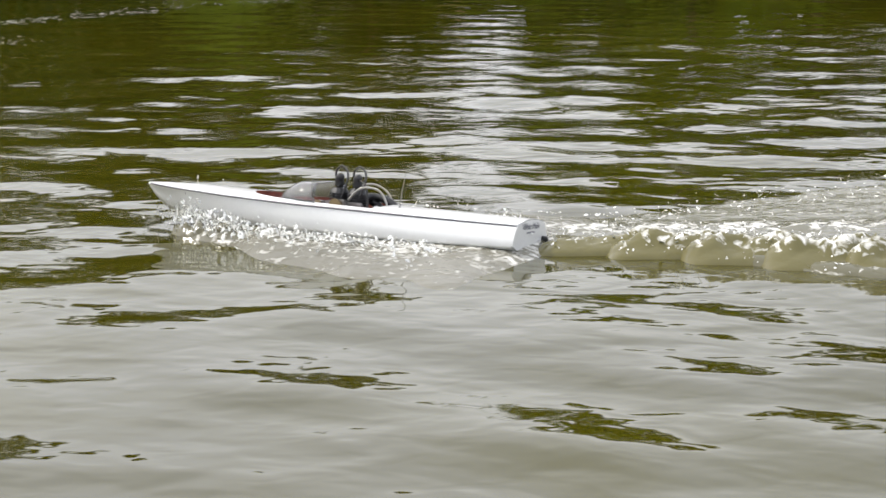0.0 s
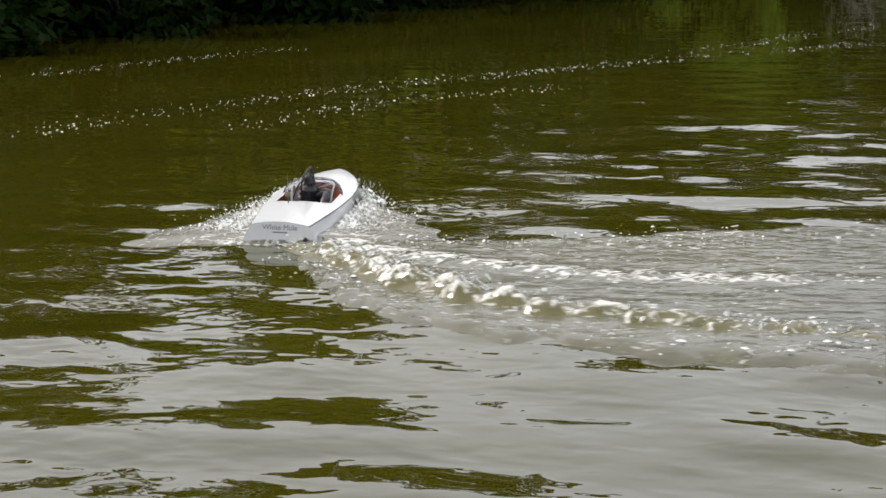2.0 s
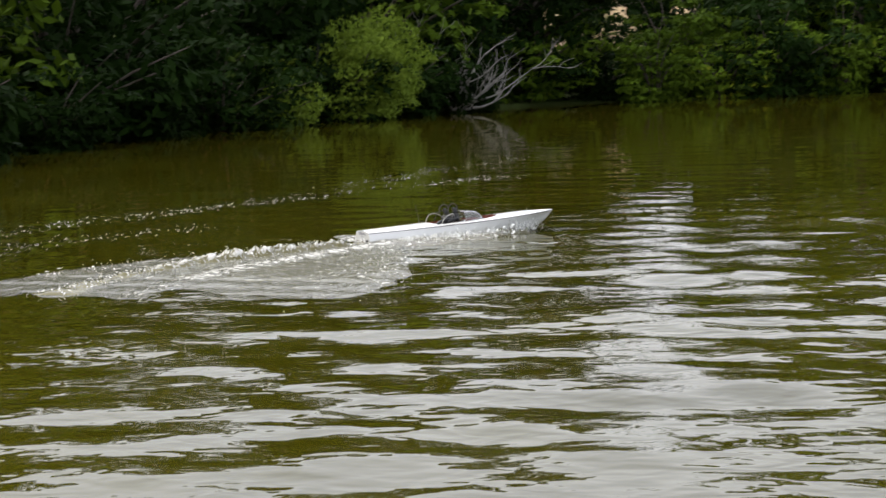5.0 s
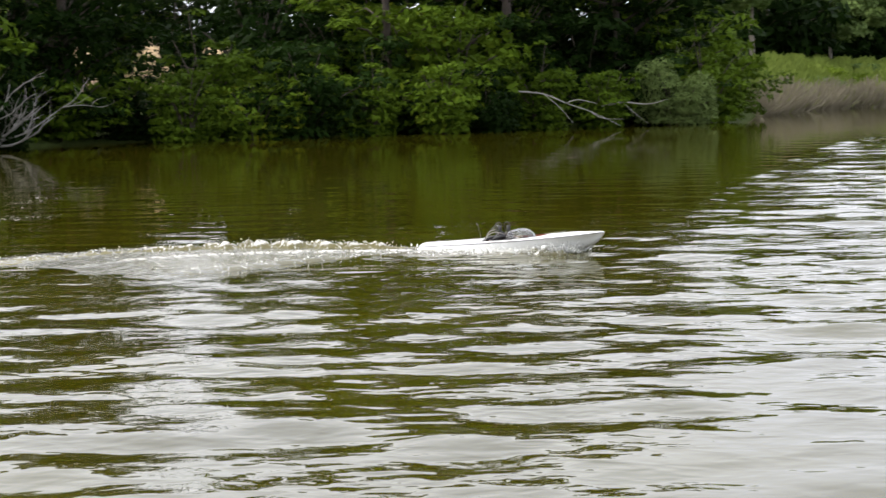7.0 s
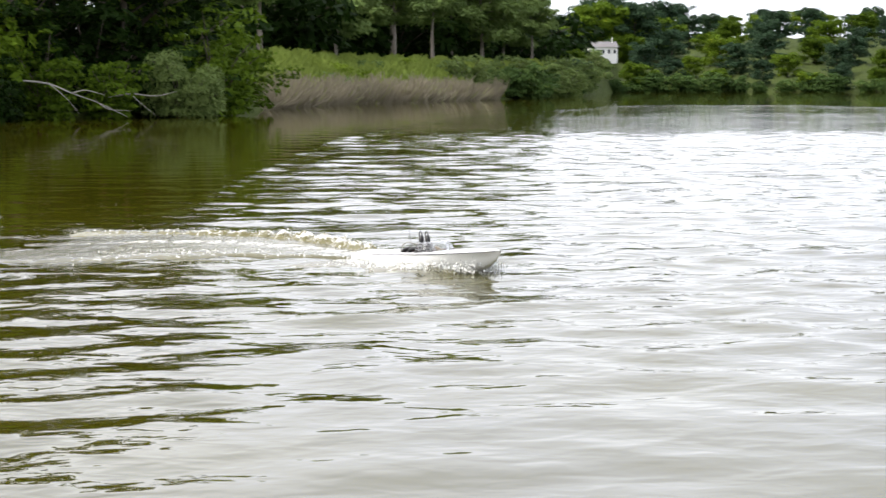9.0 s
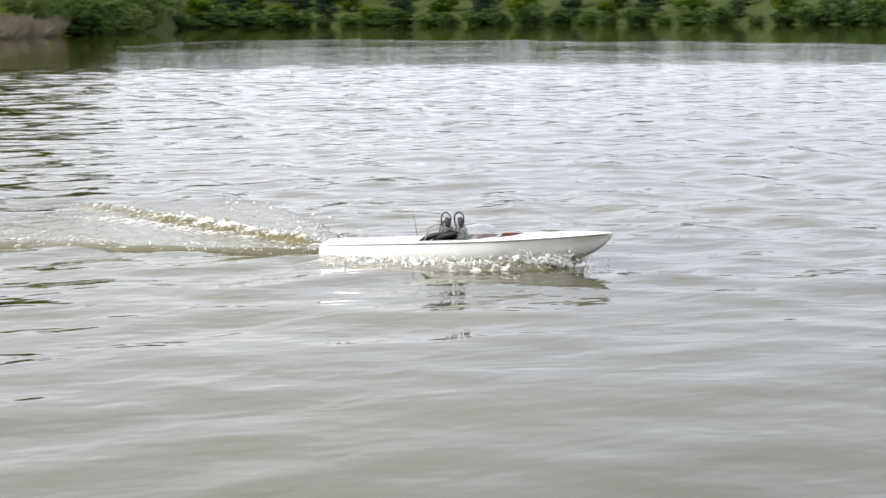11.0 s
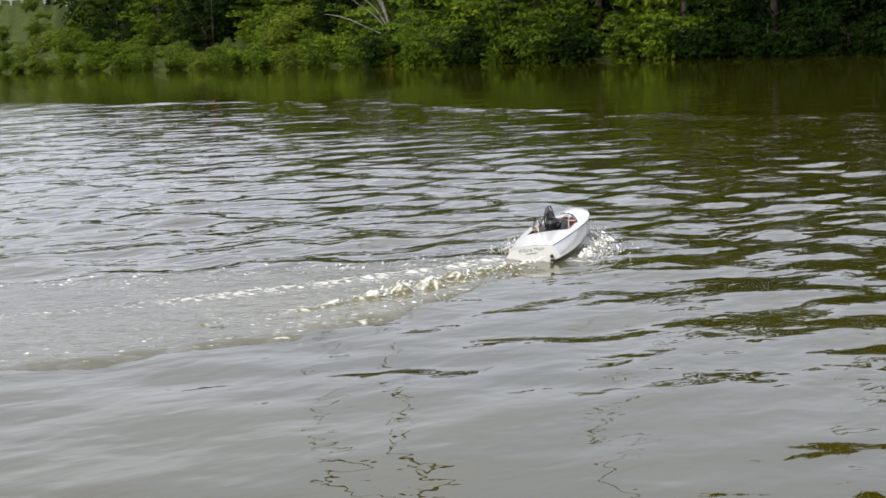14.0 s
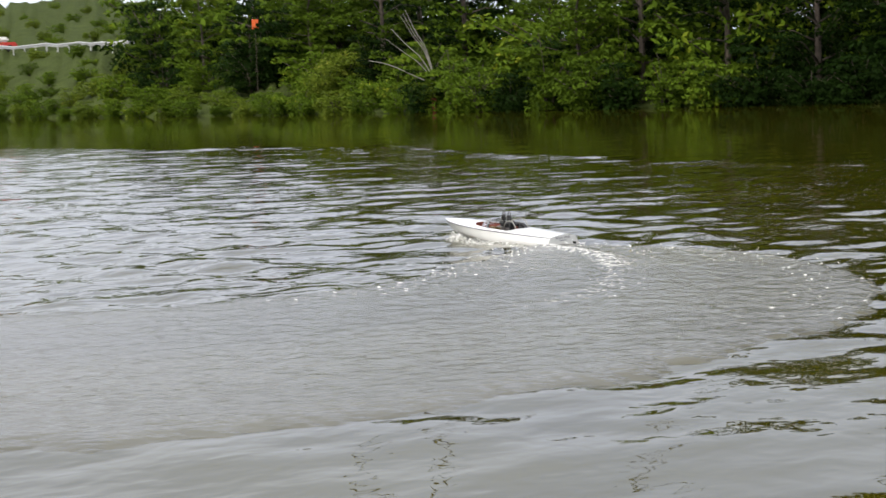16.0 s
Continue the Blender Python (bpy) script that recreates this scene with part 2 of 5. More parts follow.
BLACK = material("black_metal", (0.012, 0.012, 0.013), 0.5, 0.0, grain=30, vary=0.3, fine=150, bump=0.0006)
STEEL = material("oily_steel", (0.42, 0.41, 0.40), 0.32, 0.9, grain=25, vary=0.25, fine=120)
BRASS = material("worn_brass", (0.20, 0.15, 0.08), 0.38, 0.9, grain=25, vary=0.25, fine=120)
HOSE = material("dark_rubber_hose", (0.030, 0.030, 0.032), 0.5, grain=30, vary=0.2, fine=150)
CLEARHOSE = material("clear_tubing", (0.30, 0.29, 0.26), 0.3, grain=30, vary=0.1, fine=150)
RUBBER = material("black_rubber", (0.02, 0.02, 0.02), 0.6, grain=30, vary=0.2, fine=150)
STRIPE = material("dark_grey_stripe", (0.10, 0.10, 0.11), 0.4, grain=20, vary=0.15, fine=90)
LETTER = material("grey_lettering", (0.20, 0.20, 0.22), 0.5, grain=20, vary=0.1, fine=90)
SCREEN = material("frosted_clear_plastic", (0.90, 0.91, 0.92), 0.14, grain=9, vary=0.03, fine=60, Transmission_Weight=0.93, IOR=1.12)
PLASTER = material("white_house_wall", (0.75, 0.74, 0.70), 0.8, grain=0.6, vary=0.08, fine=4)
ROOF = material("grey_roof_shingle", (0.16, 0.15, 0.15), 0.85, grain=1.0, vary=0.25, fine=8, bump=0.03)
PANE = material("dark_window_glass", (0.03, 0.035, 0.04), 0.08, grain=2, vary=0.2, fine=9)
GALV = material("galvanised_steel", (0.5, 0.5, 0.5), 0.5, 0.6, grain=2, vary=0.15, fine=20)
RED = material("red_paint", (0.45, 0.03, 0.02), 0.4, grain=5, vary=0.15, fine=40)
RUST = material("rusty_iron", (0.20, 0.06, 0.025), 0.85, grain=6, vary=0.4, fine=40, bump=0.004)
ORANGE = material("orange_plastic", (0.7, 0.12, 0.02), 0.5, grain=5, vary=0.1, fine=40)


# ------------------------------------------------------------ building helpers
def mesh_of(name, verts, faces, mat, smooth=False):
    me = bpy.data.meshes.new(name)
    me.from_pydata([tuple(v) for v in verts], [], [tuple(f) for f in faces])
    me.materials.append(mat)
    if smooth:
        me.polygons.foreach_set("use_smooth", [True] * len(me.polygons))
    me.update()
    return me


def part(name, source, mat, parent=None, label="", smooth=False):
    """Links a bmesh or (verts, faces) as one mesh object, under parent if given."""
    if isinstance(source, bmesh.types.BMesh):
        bmesh.ops.recalc_face_normals(source, faces=source.faces)
        me = bpy.data.meshes.new(name)
        source.to_mesh(me)
        source.free()
        me.materials.append(mat)
        if smooth:
            me.polygons.foreach_set("use_smooth", [True] * len(me.polygons))
    else:
        me = mesh_of(name, source[0], source[1], mat, smooth)
    ob = new(name, me)
    if parent is not None:
        ob.parent = parent
    if label:
        ob["label"] = label
    return ob


def empty(name, m=None):
    ob = new(name)
    ob.empty_display_size = 0.2
    if m is not None:
        ob.matrix_world = m
    return ob


def tube(points, radii, sides=8, closed_ends=True):
    """Verts and faces of a tube along points."""
    pts = [Vector(p) for p in points]
    if not isinstance(radii, (list, tuple)):
        radii = [radii] * len(pts)
    verts, faces = [], []
    side = None
    for i, p in enumerate(pts):
        way = (pts[min(i + 1, len(pts) - 1)] - pts[max(i - 1, 0)]).normalized()
        if side is None:
            side = way.orthogonal().normalized()
        side = (side - way * side.dot(way)).normalized()
        up = way.cross(side)
        for k in range(sides):
            a = 2 * math.pi * k / sides
            verts.append(p + (side * math.cos(a) + up * math.sin(a)) * radii[i])
    for i in range(len(pts) - 1):
        for k in range(sides):
            a, b = i * sides + k, i * sides + (k + 1) % sides
            faces.append((a, b, b + sides, a + sides))
    if closed_ends:
        faces.append(tuple(range(sides - 1, -1, -1)))
        faces.append(tuple(range(len(verts) - sides, len(verts))))
    return verts, faces


def join(*pieces):
    verts, faces = [], []
    for v, f in pieces:
        o = len(verts)
        verts += list(v)
        faces += [tuple(i + o for i in q) for q in f]
    return verts, faces


def box(x0, x1, y0, y1, z0, z1, bevel=0.0):
    bm = bmesh.new()
    bmesh.ops.create_cube(bm, size=1.0)
    for v in bm.verts:
        v.co = Vector(((x0 + x1) / 2 + v.co.x * (x1 - x0), (y0 + y1) / 2 + v.co.y * (y1 - y0), (z0 + z1) / 2 + v.co.z * (z1 - z0)))
    if bevel:
        bmesh.ops.bevel(bm, geom=bm.edges, offset=bevel, segments=2, affect="EDGES")
    return bm


def arc(points, steps=6):
    """A smooth line through the points (Catmull-Rom)."""
    p = [Vector(q) for q in points]
    p = [p[0]] + p + [p[-1]]
    out = []
    for i in range(1, len(p) - 2):
        for s in range(steps):
            t = s / steps
            a, b, c, d = p[i - 1:i + 3]
            out.append(0.5 * (2 * b + (c - a) * t + (2 * a - 5 * b + 4 * c - d) * t * t + (3 * b - a - 3 * c + d) * t ** 3))
    return out + [p[-2]]


def polar(az, d, z=0.0):
    return Vector((math.sin(radians(az)) * d, math.cos(radians(az)) * d, z))


# ------------------------------------------------------------ the lake and its banks
# bearing and distance of the shoreline
SHORE = [(-180, 1.6), (-140, 2.2), (-110, 6), (-80, 15), (-60, 18), (-45, 20), (-37, 24), (-32, 27), (-27, 32), (-20, 42), (-15, 49), (-10, 55),
         (-5, 57), (0, 59), (5, 65), (8, 69), (9.6, 84), (12, 108), (14, 116), (17.5, 148), (18.8, 175), (19.3, 205), (20.2, 262), (26, 272),
         (34, 252), (40, 220), (46, 168), (50, 132), (55, 106), (60, 92), (64, 83), (68, 78), (72, 74), (78, 68), (81, 36), (85, 23), (95, 18), (112, 12), (135, 4), (180, 1.6)]
S_AZ, S_D = [s[0] for s in SHORE], [s[1] for s in SHORE]


def shore(az):
    return float(np.interp(az, S_AZ, S_D))


def rise(az, over):
    """Height of the land that far behind the shoreline."""
    z = np.interp(over, [-3, -0.5, 0.6, 3, 12, 40, 120, 400, 2500], [-0.8, -0.35, -0.06, 0.22, 1.3, 3.6, 6.0, 9.0, 14.0])
    hill = np.interp(az, [17, 21, 34, 42, 46, 50, 54, 60], [0, 1, 1, 1.2, 2.2, 2.2, 0.8, 0]) * np.interp(over, [0, 20, 160, 300, 2500], [0, 0.8, 5, 7, 8])
    spit = np.interp(az, [8, 10, 18.5, 19.5], [0, 1, 1, 0]) * np.interp(over, [0, 4, 18, 26, 40, 80, 200], [0, 0.1, 0.55, 0.2, -0.9, -2.4, 0])
    return float(z + hill + spit)


def build_ground():
    azs = [a for a in np.arange(-180, -46, 3.0)] + [a for a in np.arange(-46, 86, 0.15)] + [a for a in np.arange(86, 179, 3.0)]
    overs = [-8, -3, -1.2, -0.5, 0, 0.3, 0.7, 1.5, 3, 6, 10, 16, 26, 40, 60, 90, 130, 180, 260, 400, 800, 2200]
    rng = random.Random(4)
    verts, faces = [Vector((0, 0, -1.2))], []
    n = len(overs)
    for a in azs:
        s = shore(a)
        for o in overs:
            d = max(0.3, s + o)
            wob = 0 if o < 3 else min(0.5, 0.06 + 0.02 * max(o, 0)) * rng.uniform(-1, 1)
            p = polar(a, d, rise(a, o) + wob)
            if -4 < o < 6 and s < 6:
                p.z = min(p.z, 0.45)
            verts.append(p)
    m = len(azs)
    for i in range(m):
        j = (i + 1) % m
        for k in range(n - 1):
            faces.append((1 + i * n + k, 2 + i * n + k, 2 + j * n + k, 1 + j * n + k))
        faces.append((0, 1 + i * n, 1 + j * n))
    ob = part("ground", (verts, faces), GRASS, smooth=True)
    tagged(ob, "grassy soil banks rising round the olive lake", "ground", kind="structure")


def long_waves():
    """Wind waves of half a metre to a metre, spread round one heading."""
    rng = random.Random(11)
    waves = []
    for _ in range(40):
        lam = min(1.7, max(0.27, 0.52 * math.exp(rng.gauss(0, 0.40))))
        ang = rng.gauss(radians(72), 0.75)
        waves.append((2 * math.pi / lam * math.cos(ang), 2 * math.pi / lam * math.sin(ang), rng.uniform(0, 6.28), lam * 0.00160))
    return waves


WAVES = long_waves()


# bearing, and distance past which the water lies sheltered
CALM = [(-180, 6), (-45, 8), (-30, 8.5), (-25, 9.2), (-17, 11.5), (-8, 14), (2, 14), (7, 16), (10, 28), (13, 48), (22, 98), (30, 95), (40, 66), (50, 46), (62, 30), (72, 25), (85, 15), (180, 6)]


def ripple(x, y):
    """How much wind reaches the water: full in the open, little under the wooded banks."""
    az = np.degrees(np.arctan2(x, y))
    edge = np.interp(az, [c[0] for c in CALM], [c[1] for c in CALM]) * (1 + 0.06 * np.sin(az * 0.33 + 1) + 0.02 * np.sin(az * 1.3))
    out = np.hypot(x, y) / edge
    line = np.exp(-((out - 1.0) / 0.035) ** 2) * np.interp(az, [6, 10], [0.0, 0.6])      # ruffled line along the lee
    # smoother water along the open near shore
    glassy = np.interp(az, [3, 12], [1.0, 0.55])
    glassy = glassy + (1 - glassy) * np.interp(np.hypot(x, y), [5, 9], [0, 1])
    return line + glassy * np.interp(out, [0, 0.35, 0.6, 0.95, 1.06, 1.6, 3], [1.0, 0.95, 0.85, 0.60, 0.28, 0.12, 0.045])


def water_height(x, y):
    r = np.hypot(x, y)
    z = 0 * r
    for kx, ky, ph, amp in WAVES:
        z = z + amp * np.sin(kx * x + ky * y + ph)
    # a train of longer waves left by the boat's earlier rounds
    train = np.exp(-((x - 10) ** 2 + (y - 9.5) ** 2) / 40)
    for turn, lam, ph in ((-20, 0.62, 0.3), (-14, 0.74, 2.1), (-27, 0.86, 4.0)):
        k = 2 * math.pi / lam
        z = z + train * 0.033 / k * np.sin(k * (math.cos(radians(turn)) * x + math.sin(radians(turn)) * y) + ph)
    return z * np.interp(r, [0, 2, 40, 48], [0, 1, 1.25, 0.0]) * np.interp(r, [5, 9], [1, 1.2]) * ripple(x, y)


def build_water():
    """One sheet of water with long low waves; finer ripples are relief on it."""
    azs = np.concatenate([np.arange(-180, -46, 4.0), np.arange(-46, 84, 0.32), np.arange(84, 180.1, 4.0)])
    rs = np.concatenate([[0.05, 1.0, 2.0], np.arange(2.6, 16, 0.07), np.arange(16, 48, 0.13), 48 * 1.05 ** np.arange(0, 60)])
    rs = rs[rs < 330]
    A, R = np.meshgrid(np.radians(azs), rs, indexing="ij")
    lim = np.interp(np.degrees(A), S_AZ, S_D) + 1.5
    R = np.minimum(R, lim + 0.002 * R)
    X, Y = np.sin(A) * R, np.cos(A) * R
    Z = water_height(X, Y)
    me = bpy.data.meshes.new("water")
    na, nr = X.shape
    co = np.stack([X, Y, Z], -1).reshape(-1, 3)
    i, k = np.meshgrid(np.arange(na - 1), np.arange(nr - 1), indexing="ij")
    q = (i * nr + k).ravel()
    quads = np.stack([q, q + 1, q + nr + 1, q + nr], 1)[:, ::-1]
    me.from_pydata(co.tolist(), [], quads.tolist())
    me.polygons.foreach_set("use_smooth", [True] * len(me.polygons))
    me.attributes.new("ripple", "FLOAT", "POINT").data.foreach_set("value", ripple(co[:, 0], co[:, 1]))
    me.materials.append(WATER)
    ob = new("water", me)
    tagged(ob, "rippled murky olive lake water reflecting trees and grey sky", "water", kind="structure")


build_ground()
build_water()


# ------------------------------------------------------------ plants
def leaves_mesh(name, blobs, count, size, mat, droop=0.0, seed=0, flat=0.6):
    """Many small leaf blades over the shells of the blobs (centre, radii)."""
    g = np.random.default_rng(seed)
    w = np.array([b[1][0] * b[1][1] for b in blobs])
    pick = g.choice(len(blobs), count, p=w / w.sum())
    c = np.array([b[0] for b in blobs])[pick]
    r = np.array([b[1] for b in blobs])[pick]
    d = g.normal(size=(count, 3))
    d[:, 2] = np.abs(d[:, 2]) * 0.9 - 0.25
    d /= np.linalg.norm(d, axis=1)[:, None]
    shell = g.uniform(0.55, 1.08, (count, 1)) ** 0.6
    p = c + d * r * shell
    # blade frame: faces outwards and up
    n = d * (1 - flat) + np.array([0, 0, flat]) + g.normal(scale=0.35, size=(count, 3))
    n /= np.linalg.norm(n, axis=1)[:, None]
    t = np.cross(n, g.normal(size=(count, 3)))
    t[:, 2] -= droop
    t /= np.linalg.norm(t, axis=1)[:, None]
    b = np.cross(n, t)
    s = size * g.uniform(0.6, 1.35, (count, 1))
    v = np.stack([p - t * s, p + b * s * 0.42, p + t * s, p - b * s * 0.42], 1).reshape(-1, 3)
    me = bpy.data.meshes.new(name)
    me.from_pydata(v.tolist(), [], np.arange(count * 4).reshape(-1, 4).tolist())
    me.materials.append(mat)
    return me


def tree(name, height, spread, mat, seed, count=7000, leaf=0.16, low=0.12, label="", lean=0.0, category="tree", layered=True, bark=None):
    """A tapered trunk with limbs and a crown of leaf clumps with gaps."""
    rng = random.Random(seed)
    root = empty(name)
    top = Vector((lean * height, rng.uniform(-0.05, 0.05) * height, height * 0.86))
    spine = arc([(0, 0, -0.3), (top.x * 0.2, 0.1, height * 0.3), (top.x * 0.6, -0.1, height * 0.6), top], 4)
    r0 = height * 0.017 + 0.03
    wood = [tube(spine, [r0 * (1 - 0.85 * i / (len(spine) - 1)) for i in range(len(spine))], 7)]
    blobs = []
    limbs = int(16 + height)
    for i in range(limbs):
        f = low + (0.95 - low) * (i + rng.random()) / limbs
        base = spine[min(len(spine) - 1, int(f * (len(spine) - 1)))].lerp(spine[min(len(spine) - 1, int(f * (len(spine) - 1)) + 1)], 0.5)
        a = i * 2.4 + rng.uniform(-0.5, 0.5)
        part_f = (f - low) / (0.95 - low)
        reach = spread * (0.22 + 0.85 * math.sin(math.pi * (0.14 + 0.8 * part_f)) ** 0.8) * rng.uniform(0.6, 1.1)
        tip = base + Vector((math.cos(a) * reach, math.sin(a) * reach, reach * rng.uniform(-0.1, 0.45)))
        mid = base.lerp(tip, 0.5) + Vector((0, 0, reach * 0.12))
        wood.append(tube([base, mid, tip], [r0 * 0.35 * (1.1 - f), r0 * 0.22 * (1.1 - f), 0.012], 5))
        for along in (0.4, 0.62, 0.8, 0.95, 1.08):
            q = base.lerp(tip, along) + Vector((rng.uniform(-.4, .4), rng.uniform(-.4, .4), rng.uniform(-0.2, 0.3))) * spread * 0.25
            rad = spread * (rng.uniform(0.09, 0.21) if layered else rng.uniform(0.14, 0.28))
            blobs.append((tuple(q), (rad, rad, rad * (rng.uniform(0.32, 0.6) if layered else rng.uniform(0.7, 1.0)))))
    part("trunk", join(*wood), bark or BARK, root, smooth=True)
    crown = new("crown", leaves_mesh("crown", blobs, count, leaf, mat, seed=seed))
    crown.parent = root
    tagged(root, label, category)
    return root


def shrub(name, width, height, mat, seed, count=2600, leaf=0.11, label="", droop=0.0, category="shrub"):
    """Stems from one base with leaf clumps down to the ground."""
    rng = random.Random(seed)
    root = empty(name)
    stems, blobs = [], []
    for i in range(11):
        a, r = rng.uniform(0, 6.28), width * 0.5 * math.sqrt(rng.random())
        tip = Vector((math.cos(a) * r, math.sin(a) * r, height * rng.uniform(0.45, 0.92) * (1 - 0.35 * (2 * r / width) ** 2)))
        stems.append(tube(arc([(0.1 * math.cos(a), 0.1 * math.sin(a), -0.2), (tip.x * 0.35, tip.y * 0.35, tip.z * 0.55), tip], 3), [0.030, 0.028, 0.025, 0.022, 0.018, 0.014, 0.010], 5))
        for f in (0.10, 0.35, 0.7, 1.0) if droop else (0.08, 0.25, 0.42, 0.6, 0.8, 1.0):
            q = Vector((tip.x * (0.5 + f / 2), tip.y * (0.5 + f / 2), tip.z * f)) + Vector((rng.uniform(-.1, .1), rng.uniform(-.1, .1), 0)) * width
            rad = width * (rng.uniform(0.13, 0.22) if droop else rng.uniform(0.08, 0.16))
            blobs.append((tuple(q), (rad, rad, rad * (rng.uniform(0.55, 0.9) if droop else rng.uniform(0.35, 0.6)))))
    part("stem", join(*stems), BARK, root, smooth=True)
    crown = new("foliage", leaves_mesh("foliage", blobs, count, leaf, mat, droop, seed, flat=0.45))
    crown.parent = root
    tagged(root, label, category)
    return root


def skyline(az):
    """Elevation of the tree tops over the bank, degrees."""
    return float(np.interp(az, [-80, -45, -20, -8, 2, 9.3, 11, 16, 17.4, 18.4, 19.2, 22, 30, 40, 47, 50, 56, 62, 72, 84], [14, 11, 10.5, 9.8, 10.0, 7.0, 5.2, 4.5, 3.3, 2.1, 2.5, 2.5, 2.2, 2.0, 2.6, 3.2, 4.6, 5.6, 8.0, 11]))


def placed(proto, spots, group, scale=(0.85, 1.2), seed=1, tall=0.0):
    """Copies of the prototypes at (bearing, distance) spots; the first spot of each takes the prototype itself."""
    rng = random.Random(seed)
    used = set()
    for i, (az, d, k) in enumerate(spots):
        s = rng.uniform(*scale) * k
        z = rise(az, d - shore(az))
        if tall:
            s = (math.tan(radians(skyline(az))) * d + EYE - z) / tall * rng.uniform(0.72, 1.04) * min(1, k)
        m = Matrix.Translation(polar(az, d, max(z, 0.02) - 0.08)) @ pose(0, 0, 0, 0, 0, rng.uniform(0, 360))
        p = proto[i % len(proto)]
        if p in used:
            ob = copy_thing(p, m)
        else:
            used.add(p)
            ob = p
            ob.matrix_world = m
        ob.scale = (s, s, s * rng.uniform(0.92, 1.1))
        ob["group"] = group


def bank_spots(a0, a1, step_m, over, jitter, seed, k=1.0, gap=None):
    rng = random.Random(seed)
    out, az = [], a0
    while az < a1:
        d = shore(az) + over + rng.uniform(-jitter, jitter)
        if not (gap and gap[0] < az < gap[1]):
            out.append((az, d, k * rng.uniform(0.85, 1.15)))
        az += math.degrees(step_m / d) * rng.uniform(0.75, 1.25)
    return out


def on_slope(az, el):
    """The point of the land that stands at that elevation, from behind the shoreline on."""
    d = shore(az) + 3
    while d < 900:
        z = rise(az, d - shore(az))
        if math.degrees(math.atan2(z - EYE, d)) >= el:
            return polar(az, d, z), d
        d += 2
    return polar(az, 500, EYE + 500 * math.tan(radians(el))), 500


def build_plants():
    broad = [tree("broadleaf_tree", 13, 4.2, LEAF_A, 21, 9000, 0.17, 0.16, "tall broadleaf tree in full green leaf on the bank"),
             tree("broadleaf_tree", 14, 3.8, LEAF_B, 22, 9000, 0.17, 0.14, "tall dark green tree, leaves darkened for shade, crowding the lake bank"),
             tree("broadleaf_tree", 12, 4.6, LEAF_A, 23, 9000, 0.18, 0.10, "spreading bright green tree overhanging the water")]
    low = [shrub("bank_shrub", 3.4, 2.6, LEAF_A, 31, 3200, 0.10, "dense green shrub hanging over the shoreline"),
           shrub("bank_shrub", 3.8, 2.2, LEAF_B, 32, 3200, 0.11, "leafy shrub with shade-darkened leaves at the edge of the water"),
           shrub("bank_shrub", 3.0, 3.2, LEAF_A, 33, 3200, 0.10, "tall leafy shrub below the trees")]
    gap = (-10.5, -6.3)                  # sky shows between the crowns here
    near = bank_spots(-80, 7.6, 3.4, 4.0, 1.4, 41, 1.0, gap) + bank_spots(-80, 7.4, 4.2, 11, 2.5, 42, 1.1, gap)
    near += bank_spots(-80, 8, 4.5, 19, 4, 43, 1.15, gap) + bank_spots(-80, 8, 5, 30, 5, 40, 1.25, gap)
    east = bank_spots(60.2, 78.5, 3.4, 3.5, 1.2, 44, 0.95) + bank_spots(51.6, 78.5, 4.2, 13, 2, 45, 1.0) + bank_spots(51.6, 78.5, 4.6, 22, 4, 46, 1.1) + bank_spots(51.4, 78.5, 6, 36, 5, 39, 1.1)
    # trees where the bank lies in shade take the shade-darkened leaf colour
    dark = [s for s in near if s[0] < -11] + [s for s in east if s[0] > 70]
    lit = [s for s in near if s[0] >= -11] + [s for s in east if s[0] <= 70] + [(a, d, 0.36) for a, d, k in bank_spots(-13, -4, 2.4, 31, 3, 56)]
    placed(broad, [s for s in lit if s[0] > 20], "trees on the banks", seed=2, tall=12.6)
    placed([broad[1], broad[0], broad[1]], [s for s in lit if s[0] <= 20], "trees on the banks", seed=14, tall=12.6)
    placed([tree("broadleaf_tree", 13, 4.4, LEAF_B, 24, 9000, 0.15, 0.10, "tree with shade put into its dark leaf colour, crowding the bank"), broad[1]], dark, "trees on the banks", seed=8, tall=12.6)
    mid = bank_spots(-80, 8.3, 3.0, 6.0, 1.5, 52, 2.0) + bank_spots(-80, 8.3, 4.0, 13, 2, 53, 2.3)
    mid += bank_spots(-12.8, -6.2, 2.0, 33, 2, 76, 1.9)
    mid = [(a, d, 0.75 if -12.0 < a < -7.2 and d < shore(a) + 25 else k) for a, d, k in mid]
    mid += bank_spots(60, 79, 3.6, 7, 2, 54, 1.9) + bank_spots(51.8, 60, 3.4, 10, 1.5, 60, 1.2) + bank_spots(51.6, 79, 4.4, 17, 3, 55, 2.2) + bank_spots(51.6, 61, 3.2, 27, 2, 77, 2.8)
    leafy = shrub("understory_bush", 3.6, 2.6, LEAF_A, 34, 4200, 0.085, "tall leafy bush filling the wood's edge")
    # its shade under the trees is put into the leaf colour
    gloomy = shrub("understory_bush", 3.6, 2.8, LEAF_B, 35, 4200, 0.085, "leafy bush with shade-darkened leaves under the trees")
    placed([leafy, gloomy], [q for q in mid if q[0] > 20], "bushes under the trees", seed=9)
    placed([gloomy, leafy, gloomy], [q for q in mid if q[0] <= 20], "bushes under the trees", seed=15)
    edge = bank_spots(-80, 9, 1.7, -0.3, 0.5, 47) + bank_spots(-80, 9, 2.3, 2.6, 0.8, 48, 1.25)
    edge += bank_spots(59.6, 79, 1.7, -0.5, 0.4, 49) + bank_spots(59.6, 79, 2.8, 3.4, 1.2, 50, 1.3)
